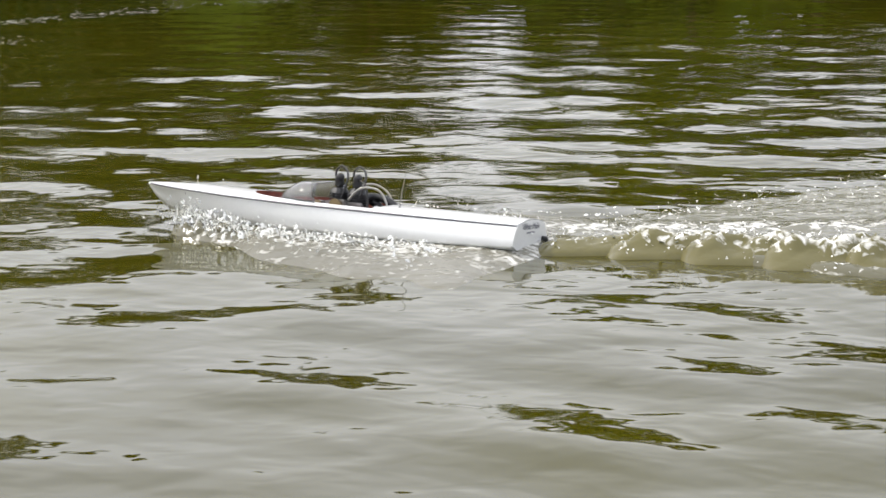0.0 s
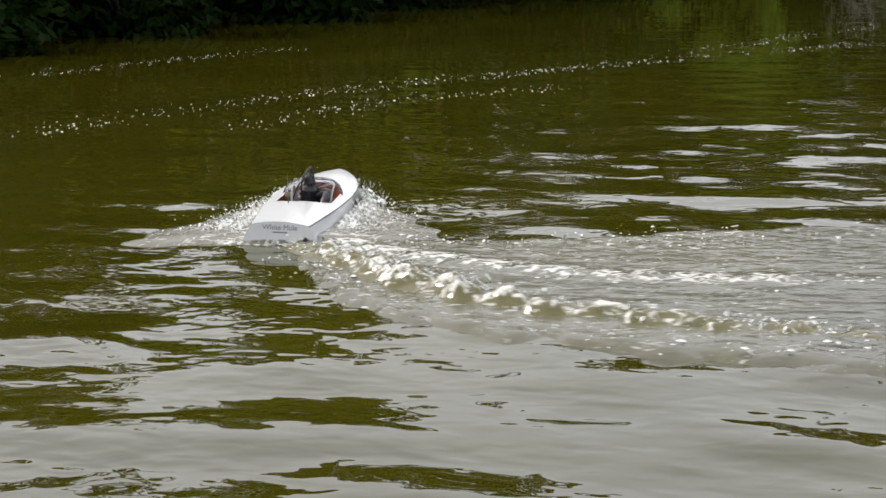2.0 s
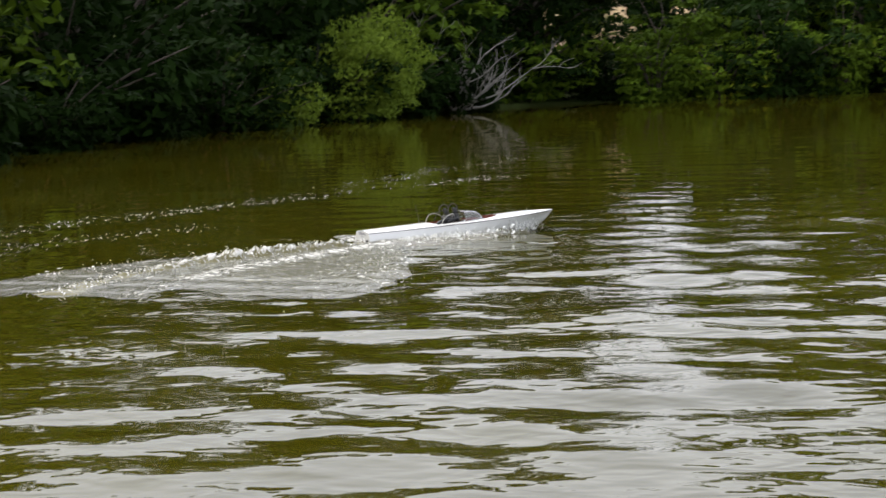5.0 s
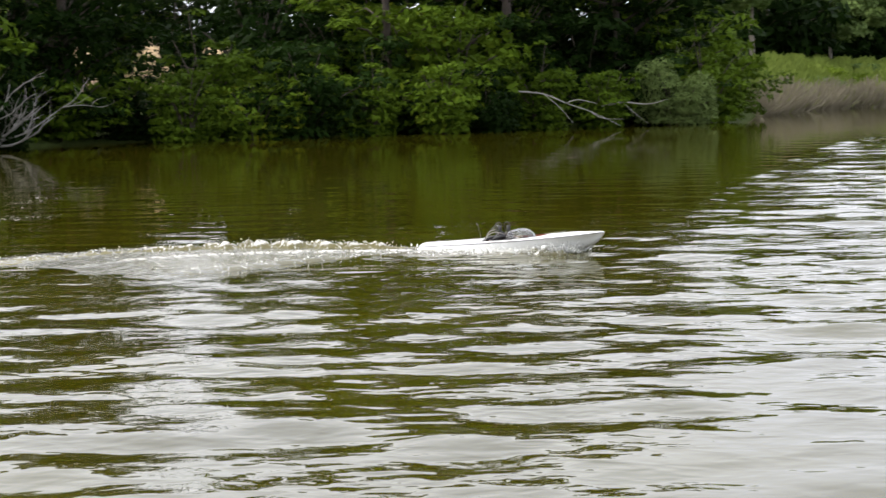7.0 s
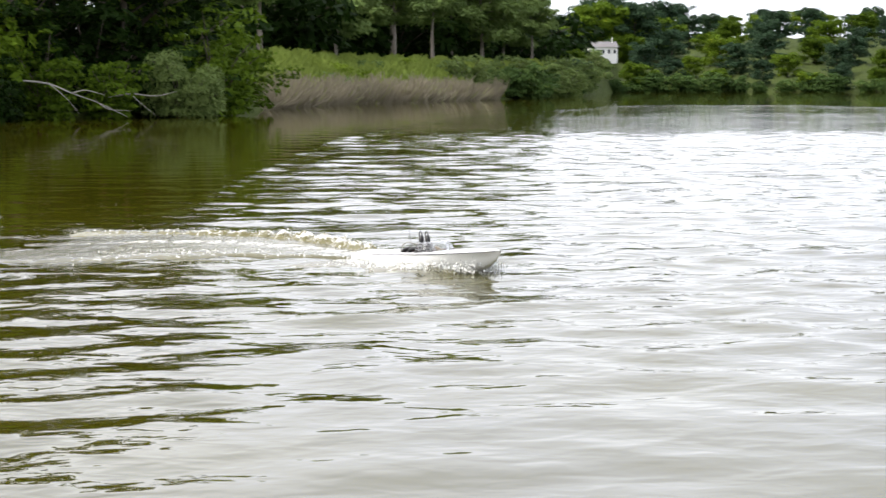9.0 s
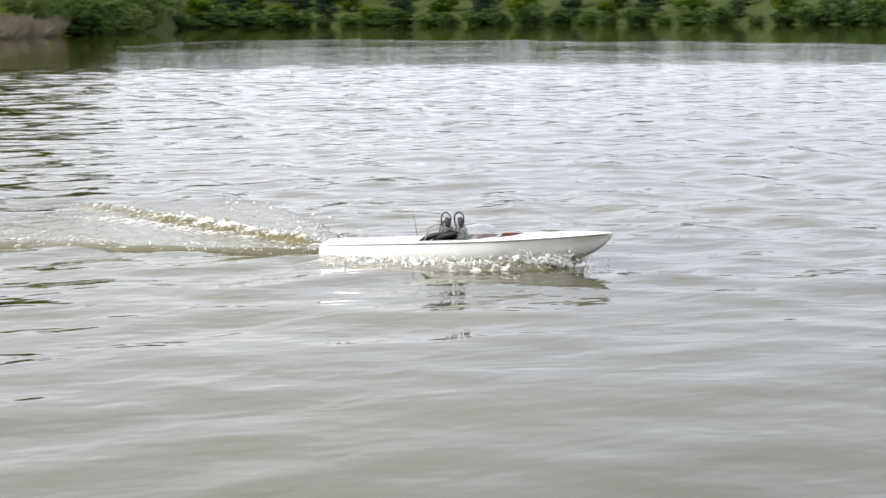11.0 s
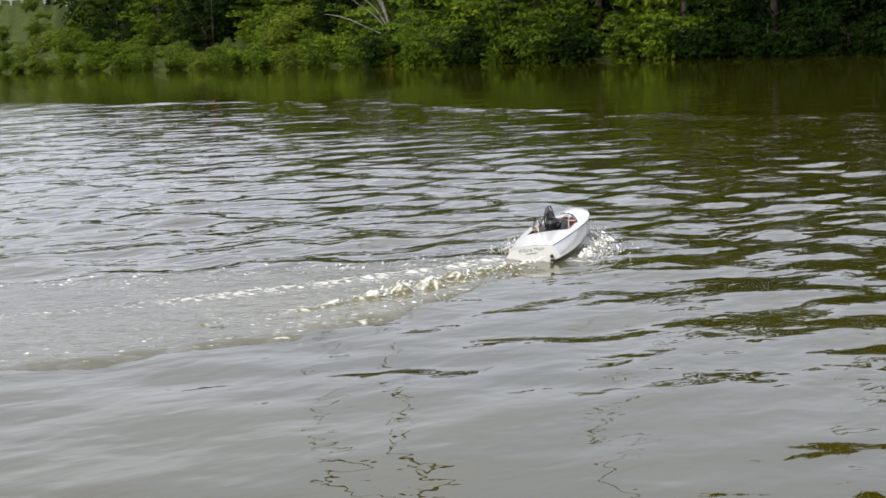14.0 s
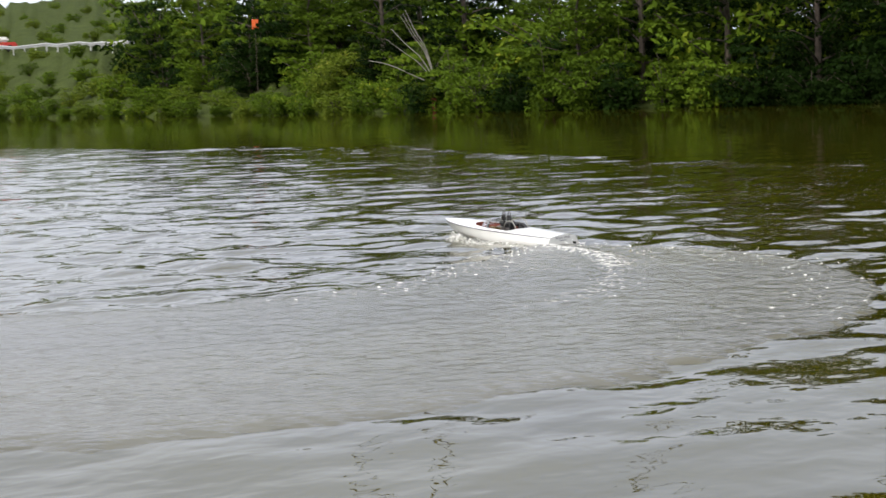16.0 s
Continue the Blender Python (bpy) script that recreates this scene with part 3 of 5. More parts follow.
    scrub = bank_spots(44, 60, 1.8, -0.4, 0.4, 71, 0.62) + bank_spots(44, 60, 2.2, 2.2, 0.7, 72, 0.72) + bank_spots(44, 60, 2.6, 5, 1, 73, 0.8) + bank_spots(44, 52.5, 3.0, 9, 2, 74, 0.75) + bank_spots(44, 51.8, 3.4, 15, 2, 75, 0.7) + [q for i, o in enumerate((22, 30, 38, 48, 60, 74, 90, 108)) for q in bank_spots(45.5, 51.6, 4.2 + 0.3 * i, o, 3, 130 + i, 0.55)]
    # shrubs on those stretches get their shade from the leaf colour too
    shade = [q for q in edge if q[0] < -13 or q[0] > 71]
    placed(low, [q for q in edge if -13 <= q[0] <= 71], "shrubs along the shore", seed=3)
    placed([shrub("bank_shrub", 3.4, 2.4, LEAF_B, 96, 3200, 0.10, "shrub with shade put into its dark leaf colour, hanging over the water"), low[1]], shade, "shrubs along the shore", seed=12)
    placed([shrub("bank_shrub", 3.6, 2.0, LEAF_S, 97, 3600, 0.10, "low sunlit yellow-green scrub on the bank"), low[0], shrub("bank_shrub", 3.2, 1.8, LEAF_A, 98, 3600, 0.09, "low pale green scrub on the bank")], scrub, "shrubs along the shore", seed=18)
    # trees on the spit and the far bank
    spit = [tree("woodland_tree", 12, 4.2, LEAF_E, 61, 13000, 0.25, 0.42, "slim woodland tree with a bare lower trunk", layered=False, bark=PALE_BARK),
            tree("woodland_tree", 11, 4.8, LEAF_E, 62, 13000, 0.26, 0.30, "rounded green tree behind the reed bed", layered=False, bark=PALE_BARK)]
    wood = bank_spots(9.4, 17.8, 3.6, 27, 2, 63, 0.72) + bank_spots(9.4, 17.6, 4.2, 40, 4, 64, 0.8) + bank_spots(9.2, 17.4, 4.6, 54, 5, 65, 0.9) + bank_spots(9.2, 17.2, 5.5, 72, 6, 66, 1.0)
    wood_floor = bank_spots(9.2, 17.6, 4.5, 48, 3, 67, 2.5) + bank_spots(9.2, 17.4, 5, 64, 3, 68, 3.2)
    # dark leaves stand in for the gloom between the trunks
    placed([shrub("understory_bush", 4.6, 2.4, LEAF_B, 36, 2600, 0.16, "bush whose dark leaf colour stands for the shade in the wood")], wood_floor, "bushes under the trees", seed=10)
    placed([shrub("bank_shrub", 3.0, 0.8, LEAF_C, 37, 2600, 0.10, "low yellow-green weeds on the slope behind the reeds"), shrub("bank_shrub", 3.2, 0.9, LEAF_E, 95, 2600, 0.10, "low green scrub on the slope behind the reeds")],
           bank_spots(9.8, 18.6, 2.4, 5, 1.5, 69, 0.8) + bank_spots(9.8, 18.6, 2.6, 10, 2, 70, 0.8) + bank_spots(11.5, 18.4, 3, 16, 2, 57, 0.8), "shrubs along the shore", seed=11)
    placed([shrub("bank_shrub", 4.0, 2.6, LEAF_W, 38, 4200, 0.12, "rounded yellow-green bush at the end of the spit")],
           bank_spots(16.3, 19.2, 2.6, 3, 1, 58, 0.8) + bank_spots(15.6, 19.2, 3.0, 8, 2, 59, 1.0) + [(18.6 + 0.1 * i, 163 + 8 * i, 1.15) for i in range(7)], "shrubs along the shore", seed=17)
    placed([spit[0], spit[1], spit[0]], [(a, d, 0.8 + 0.004 * (d - shore(a))) for a, d, k in wood], "trees behind the reed bed", seed=4, tall=11.2)
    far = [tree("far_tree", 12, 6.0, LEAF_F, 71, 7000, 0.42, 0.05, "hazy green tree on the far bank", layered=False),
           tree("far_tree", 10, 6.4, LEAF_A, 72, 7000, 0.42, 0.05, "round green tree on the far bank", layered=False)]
    fars = []
    for over, step, k in ((4, 5.5, 0.34), (16, 6.5, 0.42), (32, 7.5, 0.5), (55, 8.5, 0.62), (85, 9, 0.74), (120, 10, 0.86), (165, 11, 0.95), (215, 12, 1.0)):
        fars += [(a, d, k) for a, d, _ in bank_spots(18.9 if over < 60 else 18.4, 47.5, step, over, step * 0.5, 200 + over)]
    clear = on_slope(19.75, 0.78)[1] + 8
    fars = [q for q in fars if not (18.9 < q[0] < 20.7 and shore(q[0]) + 60 < q[1] < clear)]
    fars = [(a, d, k * 0.62) if 19.0 < a < 20.6 and d < clear else (a, d, k) for a, d, k in fars]
    fars = [q for q in fars if not (q[0] > 44.0 and q[1] > shore(q[0]) + 10)]
    fars += [(18.7 + 0.33 * i, clear + 12 + 9 * (i % 3), 1.0) for i in range(9)]
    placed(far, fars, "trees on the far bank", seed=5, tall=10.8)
    rim = [shrub("bank_shrub", 5.0, 2.8, LEAF_D, 81, 2200, 0.22, "pale hazy green shrub along the far shore")]
    placed(rim, bank_spots(17.3, 46, 3.6, 0.2, 0.6, 82) + bank_spots(16.8, 18.9, 3.0, 3.0, 1, 83, 1.1), "shrubs along the shore", (0.5, 1.25), seed=6)
    meadow = [q for i, o in enumerate((4, 12, 22, 34, 48, 64, 82)) for q in bank_spots(18.7, 20.8, 3.6, o, 3, 120 + i, 0.5)]
    meadow = [q for q in meadow if q[1] < clear - 22]
    placed([shrub("bank_shrub", 5.0, 3.0, LEAF_E, 84, 2200, 0.22, "low green bush on the slope below the house")], meadow, "shrubs on the far slope", seed=16)
    willow = shrub("willow_bush", 3.5, 2.75, LEAF_C, 91, 15000, 0.065, "round yellow-green willow bush at the water's edge", 0.9, "willow")
    willow.matrix_world = Matrix.Translation(polar(-16.75, shore(-16.75) - 1.0, 0))
    small = shrub("willow_bush", 1.7, 1.15, LEAF_C, 92, 4000, 0.06, "low yellow-green willow shoots beside the water", 0.9, "willow")
    small.matrix_world = Matrix.Translation(polar(-18.9, shore(-18.9) - 1.0, 0))
    pale = shrub("willow_bush", 2.8, 2.35, LEAF_W, 93, 9000, 0.075, "pale green bush leaning over the water", 0.7, "willow")
    pale.matrix_world = Matrix.Translation(polar(7.0, shore(7.0) - 2.2, 0))
    olive = shrub("bank_shrub", 4.4, 3.1, LEAF_S, 94, 9000, 0.09, "rounded olive green bush below the trees", 0.2)
    olive.matrix_world = Matrix.Translation(polar(56.7, shore(56.7) + 5.5, 0.4))


def deadwood(name, lines, label, at):
    ob = part(name, join(*[tube(arc(p, 4), [r * (1 - 0.8 * i / (4 * (len(p) - 1))) for i in range(4 * (len(p) - 1) + 1)], 6) for p, r in lines]), DEADWOOD, smooth=True)
    ob.matrix_world = at
    tagged(ob, label, "dead tree")


def build_deadwood():
    rng = random.Random(7)
    lines = []

    def bough(start, way, length, r, depth):
        """A crooked bough that forks into ever thinner twigs."""
        p, d, pts = Vector(start), Vector(way).normalized(), [Vector(start)]
        for i in range(4):
            d = (d + Vector((rng.uniform(-.38, .38), rng.uniform(-.25, .25), rng.uniform(-.22, .30)))).normalized()
            p = p + d * length / 4
            p.z = max(p.z, 0.03)
            pts.append(p.copy())
        lines.append((pts, r))
        if depth:
            for i in range(4 if depth > 1 else 3):
                q = pts[rng.randint(1, 4)]
                bough(q, d + Vector((rng.uniform(-.9, .9), rng.uniform(-.5, .3), rng.uniform(-.3, .8))), length * rng.uniform(0.42, 0.65), r * 0.5, depth - 1)

    for way, length, r in (((-0.15, 0.1, 1), 2.3, 0.036), ((0.3, 0, 1), 1.9, 0.042), ((0.75, -.2, 0.8), 1.7, 0.040), ((-0.5, 0.1, 0.7), 1.2, 0.028), ((1, -.3, 0.22), 1.9, 0.052), ((1, -.5, 0.05), 1.3, 0.050), ((0.9, 0.2, 0.5), 2.3, 0.034)):
        bough((rng.uniform(-.15, .15), 0.2, 0.05), way, length, r, 2)
    deadwood("fallen_dead_tree", lines, "bleached dead tree with bare branches fallen at the shore", Matrix.Translation(polar(-13.7, shore(-13.7) - 1.2, 0)))
    deadwood("dead_branch", [([(0, 0, 1.25), (0.8, -.2, 1.15), (1.5, -.3, 0.85), (2.3, -.5, 0.55), (3.2, -.6, 0.1)], 0.034), ([(1.5, -.3, .85), (1.9, -.4, 0.95), (2.5, -.5, 0.8)], 0.025), ([(0.8, -.2, 1.15), (1.3, -.5, 0.7), (1.7, -.7, 0.2)], 0.02), ([(2.3, -.5, .55), (2.6, -.8, 0.35), (3.3, -.9, 0.3)], 0.018)],
             "pale dead branch sloping down to the water", Matrix.Translation(polar(2.4, shore(2.4) - 0.8, 0)))
    deadwood("dead_branch", [([(0, 0, 0.7), (0.7, -.2, 0.82), (1.5, -.3, 0.75), (2.2, -.2, 0.9)], 0.035), ([(0.7, -.2, .82), (1.0, -.4, 0.5), (1.5, -.5, 0.1)], 0.018)], "pale dead branch over the water", Matrix.Translation(polar(4.9, shore(4.9) - 1.4, 0)))
    twigs = []
    for i in range(10):
        a = rng.uniform(-0.5, 0.9)
        twigs.append(([(0, 0, 0), (-0.8 + a * 0.4, -.3, 0.9 + a), (-1.8 + a, -.6, 1.6 + 1.2 * a), (-2.6 + 1.4 * a, -.8, 2.1 + 1.8 * a)], 0.035))
    deadwood("dead_branch", twigs, "bare grey branches of a leaning dead tree", Matrix.Translation(polar(60.0, shore(60.0) + 0.2, 1.3)) @ pose(0, 0, 0, 0, 0, -60))


def build_post():
    p = polar(59.9, shore(59.9) - 1.2, 0)
    ob = part("rusty_post", join(tube([p - Vector((0, 0, 0.5)), p + Vector((0, 0, 0.62))], 0.10, 10), tube([p + Vector((0, 0, 0.62)), p + Vector((0, 0, 0.70))], [0.13, 0.11], 10)), RUST, smooth=True)
    tagged(ob, "rusty red-brown mooring post at the shoreline", "post")


def build_reeds():
    g = np.random.default_rng(5)
    n = 12000
    az = g.uniform(9.6, 16.6, n)
    over = g.uniform(-0.3, 1, n) ** 2 * 4 + g.uniform(-0.3, 0.8, n)
    p = np.array([polar(a, shore(a) + o, max(0.0, rise(a, o)) - 0.05) for a, o in zip(az, over)])
    h = (g.uniform(0.5, 1.25, n) + 0.15 * np.sin(az * 5) + 0.2 * np.sin(az * 13))[:, None] * np.array([0, 0, 1.0])
    side = np.stack([np.cos(np.radians(az)), -np.sin(np.radians(az)), 0 * az], 1)
    lean = g.normal(scale=0.4, size=(n, 3)) * np.array([1, 1, 0])
    wdt = g.uniform(0.03, 0.08, n)[:, None]
    v = np.stack([p - side * wdt, p + side * wdt, p + h + lean + side * wdt * 0.3, p + h + lean - side * wdt * 0.3], 1).reshape(-1, 3)
    me = bpy.data.meshes.new("reed_bed")
    me.from_pydata(v.tolist(), [], np.arange(n * 4).reshape(-1, 4).tolist())
    me.materials.append(REED)
    tagged(new("reed_bed", me), "dry brown and green reeds along the spit", "reeds", kind="stuff")


def build_meadow():
    """Tall weeds and grass on the slope between the reeds and the wood."""
    g = np.random.default_rng(6)
    n = 16000
    az, over = g.uniform(9.4, 19.0, n), g.uniform(2.5, 27, n)
    p = np.array([polar(a, shore(a) + o, rise(a, o) - 0.05) for a, o in zip(az, over)])
    side = np.stack([np.cos(np.radians(az)), -np.sin(np.radians(az)), 0 * az], 1) * g.uniform(0.04, 0.12, n)[:, None]
    tip = g.normal(scale=0.22, size=(n, 3)) * np.array([1, 1, 0]) + (g.uniform(0.25, 0.75, n) + 0.15 * np.sin(az * 9))[:, None] * np.array([0, 0, 1.0])
    v = np.stack([p - side, p + side, p + tip + side * 0.4, p + tip - side * 0.4], 1).reshape(-1, 3)
    me = bpy.data.meshes.new("meadow_grass")
    me.from_pydata(v.tolist(), [], np.arange(n * 4).reshape(-1, 4).tolist())
    me.materials.append(WEED)
    tagged(new("meadow_grass", me), "tall yellow-green grass and weeds on the slope", "grass", kind="stuff")


def build_sand():
    verts, faces = [], []
    rng = random.Random(3)
    nx, ny = 26, 8
    for i in range(nx):
        for k in range(ny):
            a = -13.0 + 7.0 * i / (nx - 1)
            d = 68 + 2.2 * k
            verts.append(polar(a, d, 1.2 + 0.42 * k * (0.7 + 0.3 * math.sin(i * 0.9)) + rng.uniform(-0.1, 0.1)))
    for i in range(nx - 1):
        for k in range(ny - 1):
            q = i * ny + k
            faces.append((q, q + ny, q + ny + 1, q + 1))
    tagged(part("sand_slope", (verts, faces), SAND, smooth=True), "bare sandy slope behind the trees", "ground", kind="structure")


def build_far_things():
    # white house on the far hillside
    p, d = on_slope(19.75, 0.78)
    w, h = d * 0.0150, d * 0.0078
    house = empty("house", Matrix.Translation(p) @ pose(0, 0, 0, 0, 0, -19.75 + 8))
    tagged(house, "white two-storey house with grey roof on the hillside", "house")
    part("wall", box(-w / 2, w / 2, 0, w * 0.6, -0.8, h * 0.72), PLASTER, house)
    bm = bmesh.new()
    pts = [bm.verts.new(v) for v in ((-w * 0.53, -0.3, h * 0.72), (w * 0.53, -0.3, h * 0.72), (w * 0.53, w * 0.63, h * 0.72), (-w * 0.53, w * 0.63, h * 0.72), (-w * 0.5, w * 0.3, h * 1.12), (w * 0.5, w * 0.3, h * 1.12))]
    for f in ((0, 1, 5, 4), (2, 3, 4, 5), (1, 2, 5), (3, 0, 4), (3, 2, 1, 0)):
        bm.faces.new([pts[i] for i in f])
    roof = part("roof", bm, ROOF, house)
    part("chimney", box(w * 0.32, w * 0.35, w * 0.2, w * 0.26, h * 0.9, h * 1.4, 0.05), PLASTER, roof)
    for i in range(5):
        x = -w * 0.4 + w * 0.2 * i
        part("window", box(x - w * 0.04, x + w * 0.04, -0.06, 0.05, h * 0.30, h * 0.55, 0.02), PANE, house)
    # road rail, posts and a parked car on the slope
    a0, a1, n = 43.6, 51.0, 24
    rail = empty("road_guardrail")
    tagged(rail, "galvanised road guardrail on the grassy slope", "guardrail")
    tops = []
    for i in range(n):
        q, d = on_slope(a0 + (a1 - a0) * i / (n - 1), 1.45)
        tops.append(q + Vector((0, 0, 0.75)))
        part("post", tube([q - Vector((0, 0, 0.3)), q + Vector((0, 0, 0.85))], 0.09, 6), GALV, rail)
    part("rail", join(tube(tops, 0.09, 6), tube([t - Vector((0, 0, 0.16)) for t in tops], 0.07, 6)), GALV, rail, smooth=True)
    q, d = on_slope(46.95, 1.52)
    car = empty("parked_car", Matrix.Translation(q) @ pose(0, 0, 0, 0, 0, -46 + 8))
    tagged(car, "white and red car parked behind the guardrail", "car")
    part("body", box(-2.1, 2.1, -0.85, 0.85, 0.35, 0.95, 0.15), RED, car)
    part("cabin", box(-1.2, 1.3, -0.75, 0.75, 0.95, 1.5, 0.2), PLASTER, car)
    for x in (-1.3, 1.3):
        for y in (-0.85, 0.85):
            part("wheel", tube([(x, y - 0.1, 0.33), (x, y + 0.1, 0.33)], 0.33, 14), RUBBER, car)
    # orange float among the leaves, built as a board; its thin post is added
    q = polar(54.6, 118, EYE + 118 * math.tan(radians(2.15)))
    sign = empty("orange_sign", Matrix.Translation(Vector((q.x, q.y, rise(54.6, 118 - shore(54.6))))) @ pose(0, 0, 0, 0, 0, -54))
    tagged(sign, "small balloon-like orange float among leaves, built as a board on an added post", "sign")
    part("board", box(-0.2, 0.2, -0.02, 0.02, q.z - sign.location.z - 0.3, q.z - sign.location.z + 0.3, 0.01), ORANGE, sign)
    part("post", tube([(0, 0.04, -0.2), (0, 0.04, q.z - sign.location.z + 0.2)], 0.018, 8), BARK, sign)


def build_overhang():
    """A tree on the near bank whose low limbs hang out over the water."""
    rng = random.Random(17)
    root = empty("overhanging_tree")
    tagged(root, "near-bank tree with sparse limbs hanging over the water", "tree")
    base = polar(84, 25.5, 0.1)
    trunk = arc([base - Vector((0, 0, 0.8)), base + Vector((-0.3, 0.4, 2.5)), polar(82, 24.6, 5.5), polar(81, 24, 9)], 5)
    part("trunk", tube(trunk, [0.30 - 0.22 * i / (len(trunk) - 1) for i in range(len(trunk))], 9), BARK, root, smooth=True)
    blobs = []
    tips = [(76.2, 21.5, 0.45), (75, 23, 5.0), (73, 23.5, 6.2), (71.5, 23, 5.4), (70, 24, 6.4), (77.5, 22, 7.6), (74, 25, 8.0), (71, 25.5, 7.6), (69.3, 23.5, 5.6), (78, 25, 3.6), (76, 24, 9.5)]
    for a, d, z in tips:
        start = trunk[rng.randint(8, 13)] if z > 1 else trunk[6]
        tip = polar(a, d, z)
        mid = start.lerp(tip, 0.5) + Vector((0, 0, 0.8))
        line = arc([start, mid, tip], 6)
        part("limb", tube(line, [0.09 - 0.08 * i / (len(line) - 1) for i in range(len(line))], 6), BARK, root, smooth=True)
        for k in range(6):
            q = line[-1 - k] + Vector((rng.uniform(-.4, .4), rng.uniform(-.4, .4), rng.uniform(-.3, .3)))
            if z > 1.5:
                blobs.append((tuple(q), (0.62, 0.62, 0.42)))
            elif k < 3:
                part("bare_twig", tube(arc([q, q + Vector((rng.uniform(-.2, .1), 0, -0.1)), q + Vector((rng.uniform(-.6, -.2), rng.uniform(-.2, .2), rng.uniform(-.35, .25)))], 4), 0.012, 5), BARK, root)
    for a, d, z0, z1 in ((60.0, 20, 3.7, 2.1), (57.6, 20.5, 3.7, 2.6), (66.5, 20.5, 4.2, 3.0)):
        line = arc([trunk[12], polar(76, 22.5, 7.0), polar(a + 4, d, z0 + 1.6), polar(a, d, z0), polar(a - 0.5, d, (z0 + z1) / 2), polar(a + 0.3, d, z1)], 6)
        part("bare_twig", tube(line, [0.035 - 0.027 * i / (len(line) - 1) for i in range(len(line))], 6), BARK, root, "bare drooping twig", smooth=True)
        for k in range(4):
            q = line[-2 - 2 * k]
            part("bare_twig", tube(arc([q, q + Vector((rng.uniform(-.3, .3), rng.uniform(-.1, .1), -0.15)), q + Vector((rng.uniform(-.7, .7), rng.uniform(-.2, .2), rng.uniform(-.4, .2)))], 4), 0.006, 5), BARK, root)
    crown = new("crown", leaves_mesh("crown", blobs, 16000, 0.10, LEAF_B, 0.3, 77))
    crown.parent = root


build_plants()
build_far_things()
build_overhang()
build_deadwood()
build_reeds()
build_meadow()
build_post()
build_sand()


# ------------------------------------------------------------ the model boat
# station: x, sheer half-width, sheer z, chine half-width, chine z, keel z
STATIONS = [(-0.70, 0.110, 0.097, 0.143, 0.036, -0.012), (-0.52, 0.127, 0.098, 0.153, 0.031, -0.022), (-0.34, 0.143, 0.100, 0.160, 0.029, -0.030),
            (-0.16, 0.155, 0.102, 0.163, 0.029, -0.034), (0.02, 0.161, 0.104, 0.159, 0.031, -0.036), (0.18, 0.156, 0.107, 0.143, 0.038, -0.036),
            (0.32, 0.140, 0.110, 0.116, 0.049, -0.032), (0.44, 0.116, 0.113, 0.084, 0.060, -0.020), (0.54, 0.086, 0.115, 0.053, 0.072, 0.002),
            (0.62, 0.055, 0.117, 0.028, 0.084, 0.036), (0.67, 0.029, 0.118, 0.012, 0.096, 0.070), (0.70, 0.004, 0.119, 0.002, 0.112, 0.105)]
OPEN_A, OPEN_B = -0.22, 0.28


def station(x):
    xs = [s[0] for s in STATIONS]
    return [float(np.interp(x, xs, [s[k] for s in STATIONS])) for k in range(1, 6)]


def open_half(x):
    """Half-width of the cockpit opening."""
    if not OPEN_A < x < OPEN_B:
        return 0.0
    f = (x - OPEN_A) / (OPEN_B - OPEN_A)
    return 0.112 * min(1, (f / 0.03) ** 0.5) * (1 if f < 0.45 else math.sqrt(max(0, 1 - ((f - 0.45) / 0.55) ** 2.4)))


